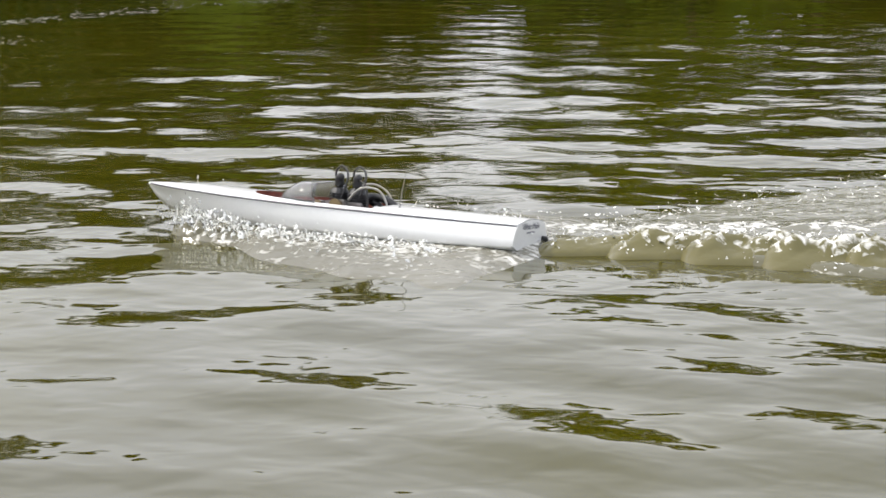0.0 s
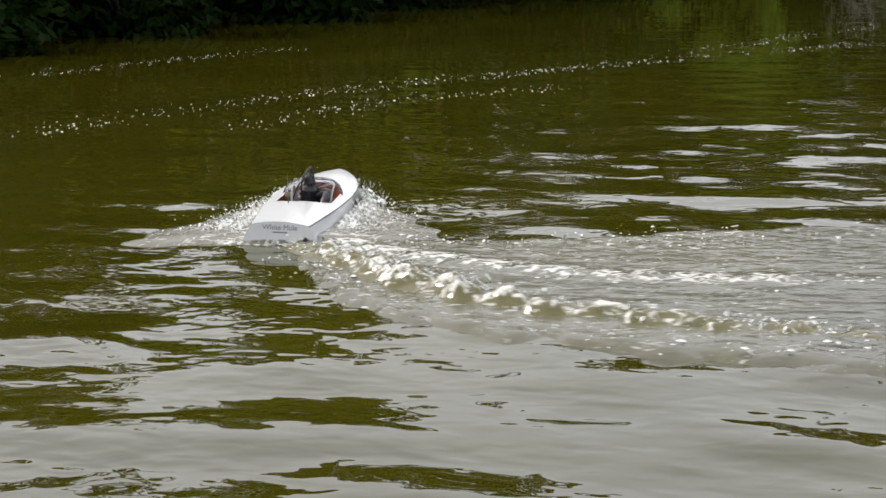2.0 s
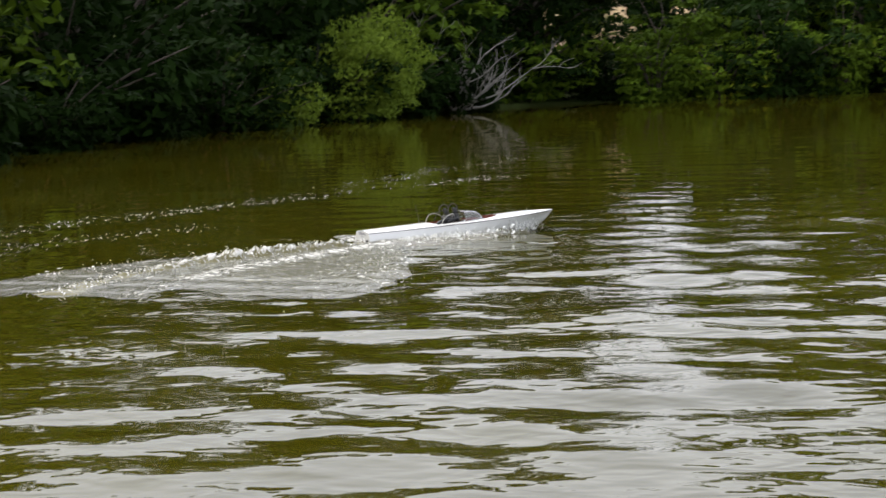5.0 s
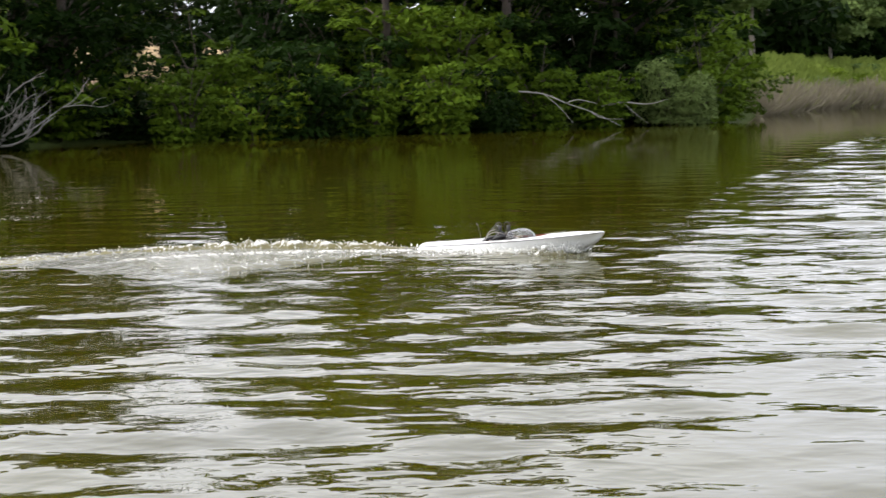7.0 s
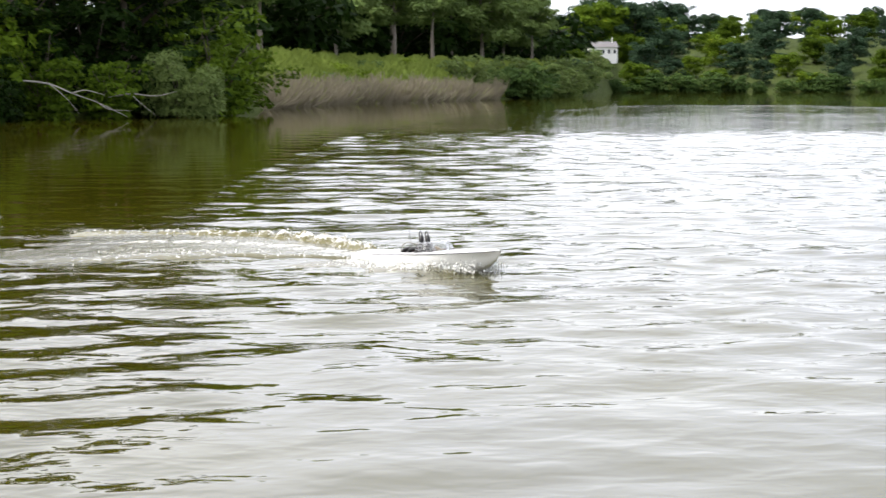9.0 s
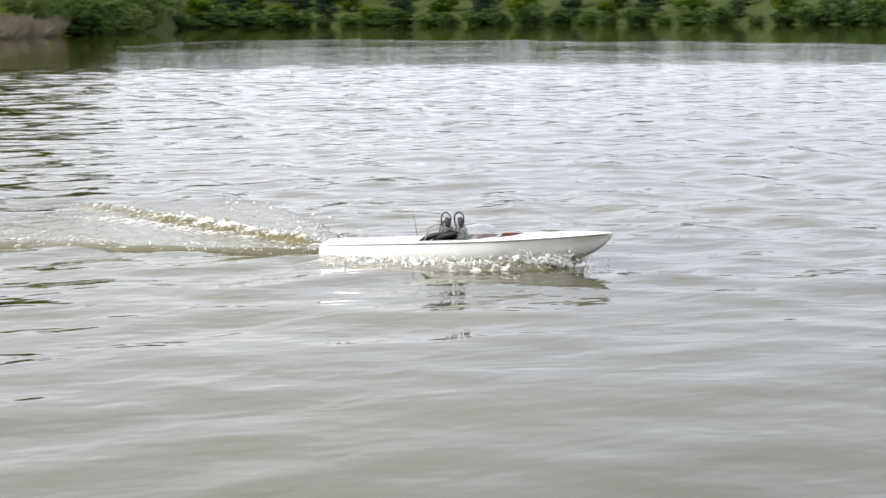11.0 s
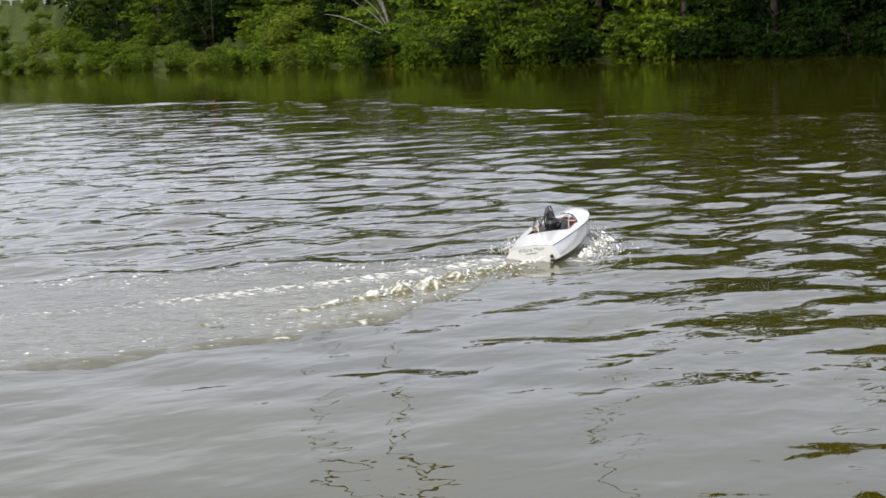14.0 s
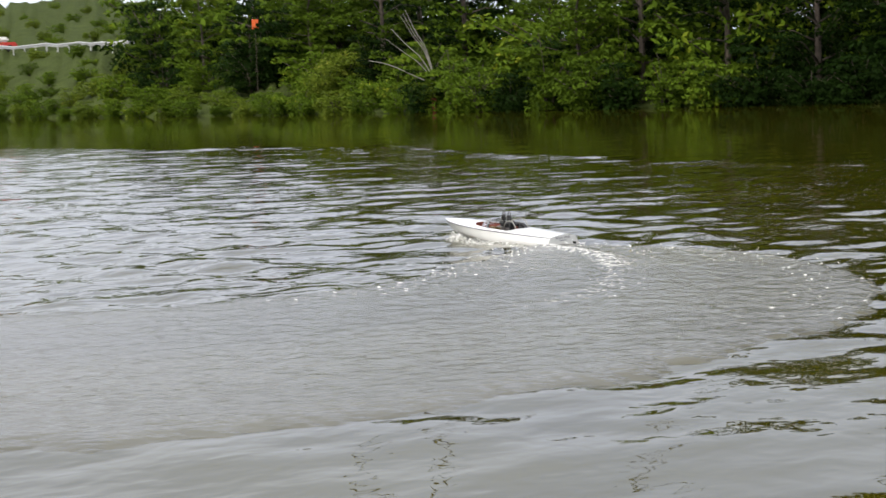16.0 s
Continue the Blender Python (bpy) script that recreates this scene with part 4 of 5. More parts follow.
def build_boat():
    boat = empty("model_boat")
    tagged(boat, "white wooden model speedboat with exposed black petrol engine", "model boat")
    xs = sorted(set([round(-0.70 + 0.02 * i, 3) for i in range(71)] + [OPEN_A, OPEN_B]))
    # hull shell: port sheer, chine, keel, chine, sheer
    verts, faces = [], []
    for x in xs:
        w, z, cw, cz, kz = station(x)
        bulge = 0.004
        row = [(w, z), ((w + cw) / 2 + bulge, (z + cz) / 2), (cw, cz), (cw * 0.97, cz - 0.006), (cw * 0.5, (cz * 0.4 + kz * 0.6)), (0, kz)]
        row = row + [(-y, q) for y, q in row[-2::-1]]
        verts += [(x, y, q) for y, q in row]
    n = 11
    for i in range(len(xs) - 1):
        for k in range(n - 1):
            a = i * n + k
            faces.append((a, a + 1, a + n + 1, a + n))
    part("hull", (verts, faces), WHITE, boat, "glossy white hull with a hard chine", smooth=True)
    # transom
    w, z, cw, cz, kz = station(-0.70)
    rim = [(w, z), ((w + cw) / 2 + 0.004, (z + cz) / 2), (cw, cz), (cw * 0.5, cz * 0.4 + kz * 0.6), (0, kz), (-cw * 0.5, cz * 0.4 + kz * 0.6), (-cw, cz),
           (-(w + cw) / 2 - 0.004, (z + cz) / 2), (-w, z), (-w * 0.5, z + 0.010), (0, z + 0.013), (w * 0.5, z + 0.010)]
    bm = bmesh.new()
    back = [bm.verts.new((-0.7015, y, q)) for y, q in rim]
    front = [bm.verts.new((-0.690, y, q)) for y, q in rim]
    bm.faces.new(back)
    bm.faces.new(front[::-1])
    for i in range(len(rim)):
        bm.faces.new((back[i], back[(i + 1) % len(rim)], front[(i + 1) % len(rim)], front[i]))
    transom = part("transom", bm, WHITE, boat, "white transom board with grey lettering")
    # deck, with the cockpit cut out of it
    dv, df = [], []
    cols = 6
    for x in xs:
        w, z, *_ = station(x)
        o = min(open_half(x), w - 0.02)
        crown = 0.013 * min(1, w / 0.1)
        for s in (1, -1):
            for k in range(cols):
                f = k / (cols - 1)
                y = o + (w - o) * f
                dv.append((x, s * y, z + crown * (1 - (y / max(w, 1e-4)) ** 2) + 0.0015))
    for i in range(len(xs) - 1):
        for s in (0, 1):
            for k in range(cols - 1):
                a = (i * 2 + s) * cols + k
                q = (a, a + 1, a + 2 * cols + 1, a + 2 * cols)
                df.append(q if s else q[::-1])
    part("deck", (dv, df), WHITE, boat, "white painted deck with a large engine opening", smooth=True)
    # coaming lip round the opening, inner liner and floor
    ring = []
    steps = [OPEN_A + (OPEN_B - OPEN_A) * i / 44 for i in range(45)]
    for s, order in ((1, steps), (-1, steps[::-1])):
        for x in order:
            ring.append((x, s * open_half(x)))
    lv, lf = [], []
    for x, y in ring:
        w, z, *_ = station(x)
        top = z + 0.013 * (1 - (y / w) ** 2) + 0.001
        lv += [(x, y, top), (x, y * 0.99, top - 0.012), (x, y * 0.80, 0.036)]
    m = len(ring)
    for i in range(m):
        j = (i + 1) % m
        for k in range(2):
            lf.append((i * 3 + k, j * 3 + k, j * 3 + k + 1, i * 3 + k + 1))
    lf.append(tuple(i * 3 + 2 for i in range(m)))
    part("cockpit_liner", (lv, lf), MAHOGANY, boat, "red-brown varnished wooden inside of the hull")
    for s in (1, -1):
        line = [(x, s * (station(x)[0] + 0.0015), station(x)[1] - 0.002) for x in xs if x < 0.695]
        part("rub_stripe", tube(line, 0.0021, 5), STRIPE, boat, "thin dark grey line along the deck edge", smooth=True)
    # wrap-round windscreen of frosted plastic
    sv, sf = [], []
    nu, nv = 22, 9
    for i in range(nu + 1):
        a = math.pi * i / nu
        for k in range(nv + 1):
            f = k / nv
            back_x = -0.005 + 0.02 * f
            reach = 0.18 * (1 - 0.25 * f)
            y = math.cos(a) * (0.124 - 0.062 * f ** 1.6)
            x = back_x + math.sin(a) ** 0.8 * reach * (1 - 0.55 * f ** 1.5)
            zz = station(min(x, 0.6))[1] + 0.005 + 0.062 * math.sin(f * math.pi / 2)
            sv.append((x, y, zz))
    for i in range(nu):
        for k in range(nv):
            a = i * (nv + 1) + k
            sf.append((a, a + nv + 1, a + nv + 2, a + 1))
    # closed top
    bmw = bmesh.new()
    vs = [bmw.verts.new(v) for v in sv]
    for f in sf:
        bmw.faces.new([vs[i] for i in f])
    bmw.faces.new([vs[i * (nv + 1) + nv] for i in range(nu + 1)])
    screen = part("windscreen", bmw, SCREEN, boat, "frosted clear plastic cowl ahead of the engine", smooth=True)
    md = screen.modifiers.new("thickness", "SOLIDIFY")
    md.thickness = 0.0015
    build_engine(boat)
    # fittings
    part("antenna", tube([(-0.27, 0.05, 0.10), (-0.275, 0.05, 0.16), (-0.29, 0.052, 0.235)], [0.0022, 0.0016, 0.001], 5), STRIPE, boat, "thin wire radio antenna")
    part("exhaust_outlet", tube([(-0.695, -0.098, 0.047), (-0.718, -0.100, 0.045)], 0.0085, 12), RUBBER, boat, "short black exhaust outlet in the transom", smooth=True)
    part("rudder_blade", box(-0.742, -0.703, -0.103, -0.098, -0.045, 0.022, 0.0015), STEEL, boat, "small metal rudder behind the transom")
    part("rudder_bracket", box(-0.72, -0.70, -0.110, -0.090, 0.010, 0.030, 0.002), BLACK, boat)
    part("trim_tab", box(-0.735, -0.700, 0.055, 0.115, 0.004, 0.008, 0.001), STEEL, boat)
    part("fuel_tank", box(0.13, 0.24, -0.055, 0.055, 0.006, 0.075, 0.012), CLEARHOSE, boat, "cloudy plastic fuel tank in the cockpit")
    part("servo_box", box(-0.19, -0.12, 0.03, 0.09, 0.005, 0.055, 0.006), BLACK, boat)
    # lettering on the transom
    cu = bpy.data.curves.new("lettering", "FONT")
    cu.body, cu.size, cu.extrude, cu.align_x, cu.align_y = "White Mule", 0.028, 0.0004, "CENTER", "CENTER"
    cu.materials.append(LETTER)
    tx = new("lettering", cu)
    tx.parent = transom
    tx.matrix_basis = Matrix.Translation((-0.7024, 0.0, 0.089)) @ pose(0, 0, 0, 90, 0, -90)
    part("small_lettering", box(-0.7026, -0.7016, -0.028, 0.028, 0.068, 0.073), LETTER, transom, "line of tiny unreadable grey letters")
    return boat


def build_engine(boat):
    """An air and water cooled two-cylinder petrol engine with hoses and pipes."""
    engine = empty("engine")
    engine.parent = boat
    engine.location, engine.scale = (-0.055, 0, 0), (1.05, 1.1, 1.03)
    engine["label"] = "black two-cylinder petrol engine with hoses and pipes"
    part("crankcase", box(-0.105, 0.075, -0.036, 0.036, 0.02, 0.085, 0.012), BLACK, engine)
    for x in (-0.036, 0.026):
        fins = []
        for k in range(7):
            z = 0.085 + k * 0.008
            fins.append(tube([(x, 0, z), (x, 0, z + 0.004)], 0.035 - 0.0008 * k, 14))
        fins.append(tube([(x, 0, 0.07), (x, 0, 0.142)], [0.026, 0.021], 14))
        part("cylinder", join(*fins), BLACK, engine, "finned black cylinder")
        part("cylinder_head", join(tube([(x, 0, 0.138), (x, 0, 0.152)], [0.031, 0.022], 14), tube([(x, 0, 0.150), (x, 0, 0.166)], [0.008, 0.006], 8)), BLACK, engine)
        part("spark_plug_cap", tube(arc([(x, 0, 0.160), (x + 0.001, 0.003, 0.178), (x - 0.010, 0.010, 0.192)], 4), [0.016, 0.016, 0.015, 0.015, 0.015, 0.014, 0.013, 0.012, 0.010], 8), RUBBER, engine, smooth=True)
        loop = arc([(x - 0.018, 0.024, 0.120), (x - 0.034, 0.020, 0.170), (x - 0.030, 0.010, 0.205), (x - 0.006, 0.004, 0.222), (x + 0.016, -0.002, 0.202), (x + 0.014, -0.008, 0.165), (x + 0.006, -0.014, 0.125)], 6)
        part("water_hose", tube(loop, 0.0034, 7), HOSE, engine, "looped dark cooling hose", smooth=True)
        pipe = arc([(x, -0.030, 0.115), (x - 0.015, -0.064, 0.128), (x - 0.065, -0.072, 0.118), (x - 0.115, -0.066, 0.085), (x - 0.15, -0.05, 0.04)], 6)
        part("exhaust_pipe", tube(pipe, [0.012] * 10 + [0.0135] * (len(pipe) - 10), 10), BLACK, engine, "curved black exhaust pipe", smooth=True)
    part("carburettor", join(tube([(-0.01, 0.034, 0.10), (-0.01, 0.075, 0.102)], 0.015, 12), tube([(-0.01, 0.075, 0.102), (-0.01, 0.092, 0.103)], [0.019, 0.022], 12)), BRASS, engine, "brass-coloured carburettor")
    part("manifold", box(-0.075, 0.055, 0.026, 0.044, 0.092, 0.112, 0.004), STEEL, engine, "dull metal inlet manifold")
    part("magneto_cover", tube([(-0.118, 0, 0.072), (-0.102, 0, 0.072)], [0.030, 0.034], 18), STEEL, engine)
    part("fuel_filter", tube([(0.06, 0.05, 0.10), (0.10, 0.055, 0.105)], 0.011, 10), BRASS, engine)
    part("carburettor_body", box(-0.028, 0.010, 0.042, 0.066, 0.085, 0.120, 0.004), STEEL, engine)
    part("flywheel", tube([(0.080, 0, 0.062), (0.100, 0, 0.062)], 0.046, 24), STEEL, engine, "round steel flywheel")
    part("flywheel_hub", tube([(0.100, 0, 0.062), (0.118, 0, 0.062)], [0.02, 0.012], 14), BRASS, engine)
    part("clear_hose", tube(arc([(-0.03, 0.045, 0.12), (-0.075, 0.05, 0.160), (-0.135, 0.045, 0.155), (-0.165, 0.04, 0.10), (-0.165, 0.035, 0.04)], 8), 0.0036, 8), CLEARHOSE, engine, "clear bent fuel hose", smooth=True)
    part("clear_hose", tube(arc([(0.01, -0.03, 0.14), (-0.03, -0.09, 0.165), (-0.09, -0.098, 0.14), (-0.13, -0.09, 0.06)], 8), 0.0032, 8), CLEARHOSE, engine, "clear bent fuel hose", smooth=True)
    part("ignition_lead", tube(arc([(-0.045, 0.01, 0.18), (-0.08, 0.03, 0.165), (-0.10, 0.05, 0.10), (-0.09, 0.05, 0.05)], 6), 0.003, 6), RUBBER, engine, smooth=True)
    part("engine_mount", box(-0.12, 0.09, -0.06, -0.045, 0.004, 0.024, 0.002), STEEL, engine)
    part("engine_mount", box(-0.12, 0.09, 0.045, 0.06, 0.004, 0.024, 0.002), STEEL, engine)
    part("drive_shaft", tube([(-0.105, 0, 0.05), (-0.21, 0, 0.028)], 0.006, 10), STEEL, engine, smooth=True)


# ------------------------------------------------------------ foam, spray and wake
def flecks(count, place, size, seed, tilt=0.4):
    """Small rounded foam flecks; place(g, n) gives their centres."""
    g = np.random.default_rng(seed)
    p = place(g, count)
    a = np.linspace(0, 2 * math.pi, 6, endpoint=False)
    s = size * g.uniform(0.35, 1.3, (count, 1)) * g.uniform(0.5, 1.2, (count, 1))
    ex = 1 + g.uniform(0, 1.2, (count, 1))
    yaw = g.uniform(0, 6.28, (count, 1))
    rr = s * g.uniform(0.7, 1.2, (count, 6))
    cx, cy = np.cos(a) * rr * ex, np.sin(a) * rr
    x, y = cx * np.cos(yaw) - cy * np.sin(yaw), cx * np.sin(yaw) + cy * np.cos(yaw)
    tl = g.normal(scale=tilt, size=(count, 2))
    z = x * tl[:, :1] + y * tl[:, 1:]
    ring = np.stack([x, y, z], -1) + p[:, None, :]
    cap = p + np.stack([0 * s[:, 0], 0 * s[:, 0], s[:, 0] * 0.55], 1)
    v = np.concatenate([ring, cap[:, None, :]], 1).reshape(-1, 3)
    faces = []
    for i in range(count):
        o = i * 7
        faces += [(o + k, o + (k + 1) % 6, o + 6) for k in range(6)]
    return v.tolist(), faces


def wake_half(lag):
    """Half the width of the churned water that far behind the boat's middle."""
    return float(np.interp(lag, [0.7, 0.8, 1.48, 2.2, 2.9, 3.6, 4.6, 6.0, 8.0], [0.12, 0.17, 0.66, 1.06, 1.30, 1.50, 1.72, 1.92, 2.2]))


def wake_piece(k, lag):
    """A stretch of churned water left behind: a low plateau with a steep uneven rim and a ridge down its middle."""
    age = (lag - 0.8) / 1.85
    half = wake_half(lag)
    long = 0.30 + 0.12 * min(age, 1.0) + 0.05 * age
    nu, nv = 30, max(20, int(half * 54))
    rng = random.Random(100 + k)
    ox, oy = rng.uniform(0, 50), rng.uniform(0, 50)
    top = 0.022 * min(1, 0.3 + age) + 0.006 * math.exp(-age)
    crest = 0.016 * math.exp(-age * 0.8)

    def level(x, y, v):
        fine = noise.noise((x * 9 + ox, y * 11 + oy, 0.5)) + 0.5 * noise.noise((x * 21 + ox, y * 25 + oy, 2.5))
        torn = 0.75 + 0.5 * noise.noise((x * 8 + ox, y * 10, 4.5)) + 0.35 * noise.noise((x * 24 + oy, y * 26, 7.5))
        middle = y + 0.04 * noise.noise((x * 3 + ox, 1.5, oy))
        rim = 0.015 * math.exp(-((abs(v) - 0.90) / 0.07) ** 2) * math.exp(-age * 0.55)
        return top + crest * torn * math.exp(-(middle / 0.075) ** 2) + rim * (1 + 0.6 * fine) + 0.0042 * fine

    verts, faces = [], []
    for i in range(nu + 1):
        u = 2 * i / nu - 1
        x = u * long
        near = wake_half(lag - x)
        for j in range(nv + 1):
            v = 2 * j / nv - 1
            wob = 1 + 0.07 * noise.noise((x * 4 + ox, 3.0 * (v > 0), oy)) + 0.03 * noise.noise((x * 15 + ox, 5.0 * (v > 0), oy))
            y = v * near * wob
            edge = (1 - abs(u) ** 6) * (1 - abs(v) ** 14)
            verts.append((x, y, -0.025 + (0.025 + level(x, y, v)) * edge))
    for i in range(nu):
        for j in range(nv):
            a = i * (nv + 1) + j
            faces.append((a, a + nv + 1, a + nv + 2, a + 1))
    root = part("wake_water", (verts, faces), WAKE_FROTHY if age < 1.0 else WAKE_STREAKED if age < 1.9 else WAKE, smooth=True)
    tagged(root, "grey-green churned wake water behind the boat", "wake", group="wake of the boat")

    def scatter(middle_share, lift):
        def place(g, n):
            x = g.uniform(-long * 0.85, long * 0.85, n)
            y = np.where(g.random(n) < middle_share, g.normal(scale=0.045 + 0.06 * age, size=n), np.sign(g.random(n) - 0.5) * half * np.minimum(0.95, g.normal(0.82, 0.10, n)))
            z = np.array([level(a, b, b / half) for a, b in zip(x, y)]) + g.exponential(lift, n)
            return np.stack([x, y, z], 1)
        return place
    if age < 2.2:
        spatter = flecks(int(120 * math.exp(-age * 0.9)), scatter(0.3, 0.003 * math.exp(-age)), 0.0034, 300 + k)
        patches = flecks(int(13 * math.exp(-age * 0.4)), scatter(0.3, 0.0005), 0.0075, 340 + k, 0.05)
        tagged(part("foam", join(spatter, patches), FOAM, root, "white foam flecks"), kind="stuff")
    return root


def stern_wave(k, lag):
    """A stretch of the torn wave that stands up behind the stern on the outside of a turn."""
    ox, oy = 20 + 0.25 * k, 7.0
    long, wide = 0.22, float(np.interp(lag, [0.8, 1.6, 3.4], [0.10, 0.15, 0.22]))
    highs = ([0.75, 1.1, 1.6, 2.2, 3.4], [0.018, 0.055, 0.068, 0.052, 0.016])
    high = float(np.interp(lag, *highs))
    nu, nv = 26, 22
    verts, faces = [], []
    for i in range(nu + 1):
        u = 2 * i / nu - 1
        x = u * long
        q, up = x - lag, float(np.interp(lag - x, *highs))
        for j in range(nv + 1):
            v = 2 * j / nv - 1
            y = v * wide + 0.03 * noise.noise((q * 4, 1.5, oy))
            torn = 0.8 + 0.45 * noise.noise((q * 9 + ox, y * 9, 4.5)) + 0.35 * noise.noise((q * 23 + ox, y * 25, 7.5)) + 0.2 * noise.noise((q * 50 + ox, y * 52, 9.5))
            verts.append((x, y, -0.02 + (0.04 + up * torn * math.exp(-(v / 0.42) ** 2)) * (1 - abs(u) ** 6) * (1 - abs(v) ** 6)))
    for i in range(nu):
        for j in range(nv):
            a = i * (nv + 1) + j
            faces.append((a, a + nv + 1, a + nv + 2, a + 1))
    root = part("stern_wave", (verts, faces), STERN, smooth=True)
    tagged(root, "olive wave with a torn white crest behind the stern", "wake", group="waves behind the stern")

    def place(g, n):
        x, y = g.uniform(-long, long, n), g.normal(scale=wide * 0.3, size=n)
        return np.stack([x, y, 0.018 + high * 0.85 * np.exp(-(y / wide / 0.42) ** 2) + g.exponential(0.006, n)], 1)
    tagged(part("foam", flecks(int(1300 * high), place, 0.0042, 440 + k, 0.6), FOAM, root, "white foam flecks"), kind="stuff")
    return root


def bow_spray():
    """Water thrown up along both sides of the bow, in drops and torn sheets."""
    root = empty("bow_spray")
    tagged(root, "white water thrown up along the boat's bow", "spray")
    for s in (1, -1):
        def place(g, n):
            f = g.random(n) ** 1.25
            x = 0.52 - 1.05 * f + g.normal(scale=0.02, size=n)
            out = 0.06 + 0.13 * np.minimum(1, f * 3) + g.exponential(0.045, n) * (0.4 + f)
            z = 0.022 + np.abs(g.normal(scale=0.028, size=n)) * np.exp(-f * 1.1)
            return np.stack([x, s * out, z], 1)
        tagged(part("foam", join(flecks(1900, place, 0.0034, 500 + s, 0.8), flecks(130, place, 0.0070, 560 + s, 0.8)), FOAM, root), kind="stuff")

        def drops(g, n):
            f = g.random(n)
            x = 0.56 - 0.30 * f + g.normal(scale=0.05, size=n)
            out = 0.05 + 0.16 * f + g.normal(scale=0.05, size=n)
            z = 0.02 + np.abs(g.normal(scale=0.05, size=n)) * (1 - 0.6 * f)
            return np.stack([x, s * out, z], 1)
        tagged(part("droplet_mist", flecks(700, drops, 0.0022, 520 + s, 1.5), SPRAY, root), kind="stuff")
        verts, faces = [], []
        nu, nv = 30, 6
        rng = random.Random(9 + s)
        for i in range(nu + 1):
            f = i / nu
            x = 0.54 - 0.62 * f
            w, z, cw, cz, kz = station(x)
            hgt = 0.085 * math.sin(math.pi * min(1, f * 1.15 + 0.08)) ** 0.7 * rng.uniform(0.55, 1.15)
            for j in range(nv + 1):
                q = j / nv
                verts.append((x - 0.05 * q, s * (cw * 0.9 + 0.02 + 0.10 * q + 0.02 * math.sin(7 * f + q)), -0.012 + 4 * hgt * q * (1 - q) * 0.75 + 0.004 * rng.uniform(-1, 1)))
        for i in range(nu):
            for j in range(nv):
                a = i * (nv + 1) + j
                faces.append((a, a + nv + 1, a + nv + 2, a + 1))
        part("bow_wave", (verts, faces), WAKE_FROTHY, root, "curling grey bow wave", smooth=True)
    # water pushed aside round the hull
    verts, faces = [], []
    nu, nv = 50, 24
    for i in range(nu + 1):
        f = i / nu
        x = 0.50 - 1.30 * f
        half = 0.09 + 0.70 * f ** 0.72 + 0.03 * math.sin(f * 21)
        for j in range(nv + 1):
            v = 2 * j / nv - 1
            y = v * half
            lump = noise.noise((x * 9, y * 12, 0.3)) + 0.5 * noise.noise((x * 25, y * 31, 2.3))
            edge = (1 - abs(v) ** 4) * min(1, f * 9) * (1 - max(0, (f - 0.85) / 0.15) ** 2)
            crest = 0.014 * math.exp(-((abs(v) - 0.72) / 0.16) ** 2) * math.exp(-1.2 * f)
            verts.append((x, y, -0.02 + (0.047 + crest + 0.008 * lump) * edge))
    for i in range(nu):
        for j in range(nv):
            a = i * (nv + 1) + j
            faces.append((a, a + nv + 1, a + nv + 2, a + 1))
    part("hull_wash", (verts, faces), HULL_WASH, root, "grey churned water spreading from the hull", smooth=True)
    return root


def foam_lines():
    """Lines of foam flecks drifting on the calm water near the bank."""
    lines = [((-7.3, 9.6), (-7.1, 12.0), (-6.6, 13.9), (-6.0, 15.3), (-5.3, 16.8), 520),
             ((-6.0, 10.1), (-6.1, 11.1), (-6.1, 11.9), (-5.8, 12.7), (-5.2, 13.3), 230),
             ((-10.7, 14.1), (-10.7, 15.1), (-10.6, 16.1), (-10.4, 17.0), (-10.3, 18.1), 200),
             ((-5.4, 16.8), (-5.4, 18.6), (-5.3, 19.9), (-5.1, 21.4), (-4.7, 22.8), 190),
             ((-4.9, 17.6), (-4.7, 18.0), (-4.5, 18.5), (-4.3, 18.8), (-4.1, 19.2), 110)]
    for k, (a, b, c, d, e, n) in enumerate(lines):
        spine = [Vector((*q, 0)) for q in (a, b, c, d, e)]
        path = np.array([tuple(p) for p in arc(spine, 12)])

        def place(g, m):
            f = g.random(m) * (len(path) - 1)
            i = np.minimum(f.astype(int), len(path) - 2)
            p = path[i] + (path[i + 1] - path[i]) * (f - i)[:, None]
            p[:, 0] += g.normal(scale=0.13, size=m) + 0.15 * np.sin(f * 2.2)
            p[:, 1] += g.normal(scale=0.22, size=m)
            p[:, 2] = water_height(p[:, 0], p[:, 1]) + 0.002
            return p
        tagged(part("foam_line", flecks(n, place, 0.0050, 700 + k, 0.05), FOAM), "line of white foam flecks drifting on calm water", "foam", kind="stuff")


BOAT = build_boat()
BOW = bow_spray()
LAGS = [0.93 + 0.26 * i for i in range(25)]         # metres behind the middle of the boat
WAKES = [wake_piece(i, d) for i, d in enumerate(LAGS)]
STERN_LAGS = [0.86 + 0.22 * i for i in range(12)]
STERN_WAVES = [stern_wave(i, d) for i, d in enumerate(STERN_LAGS)]
foam_lines()

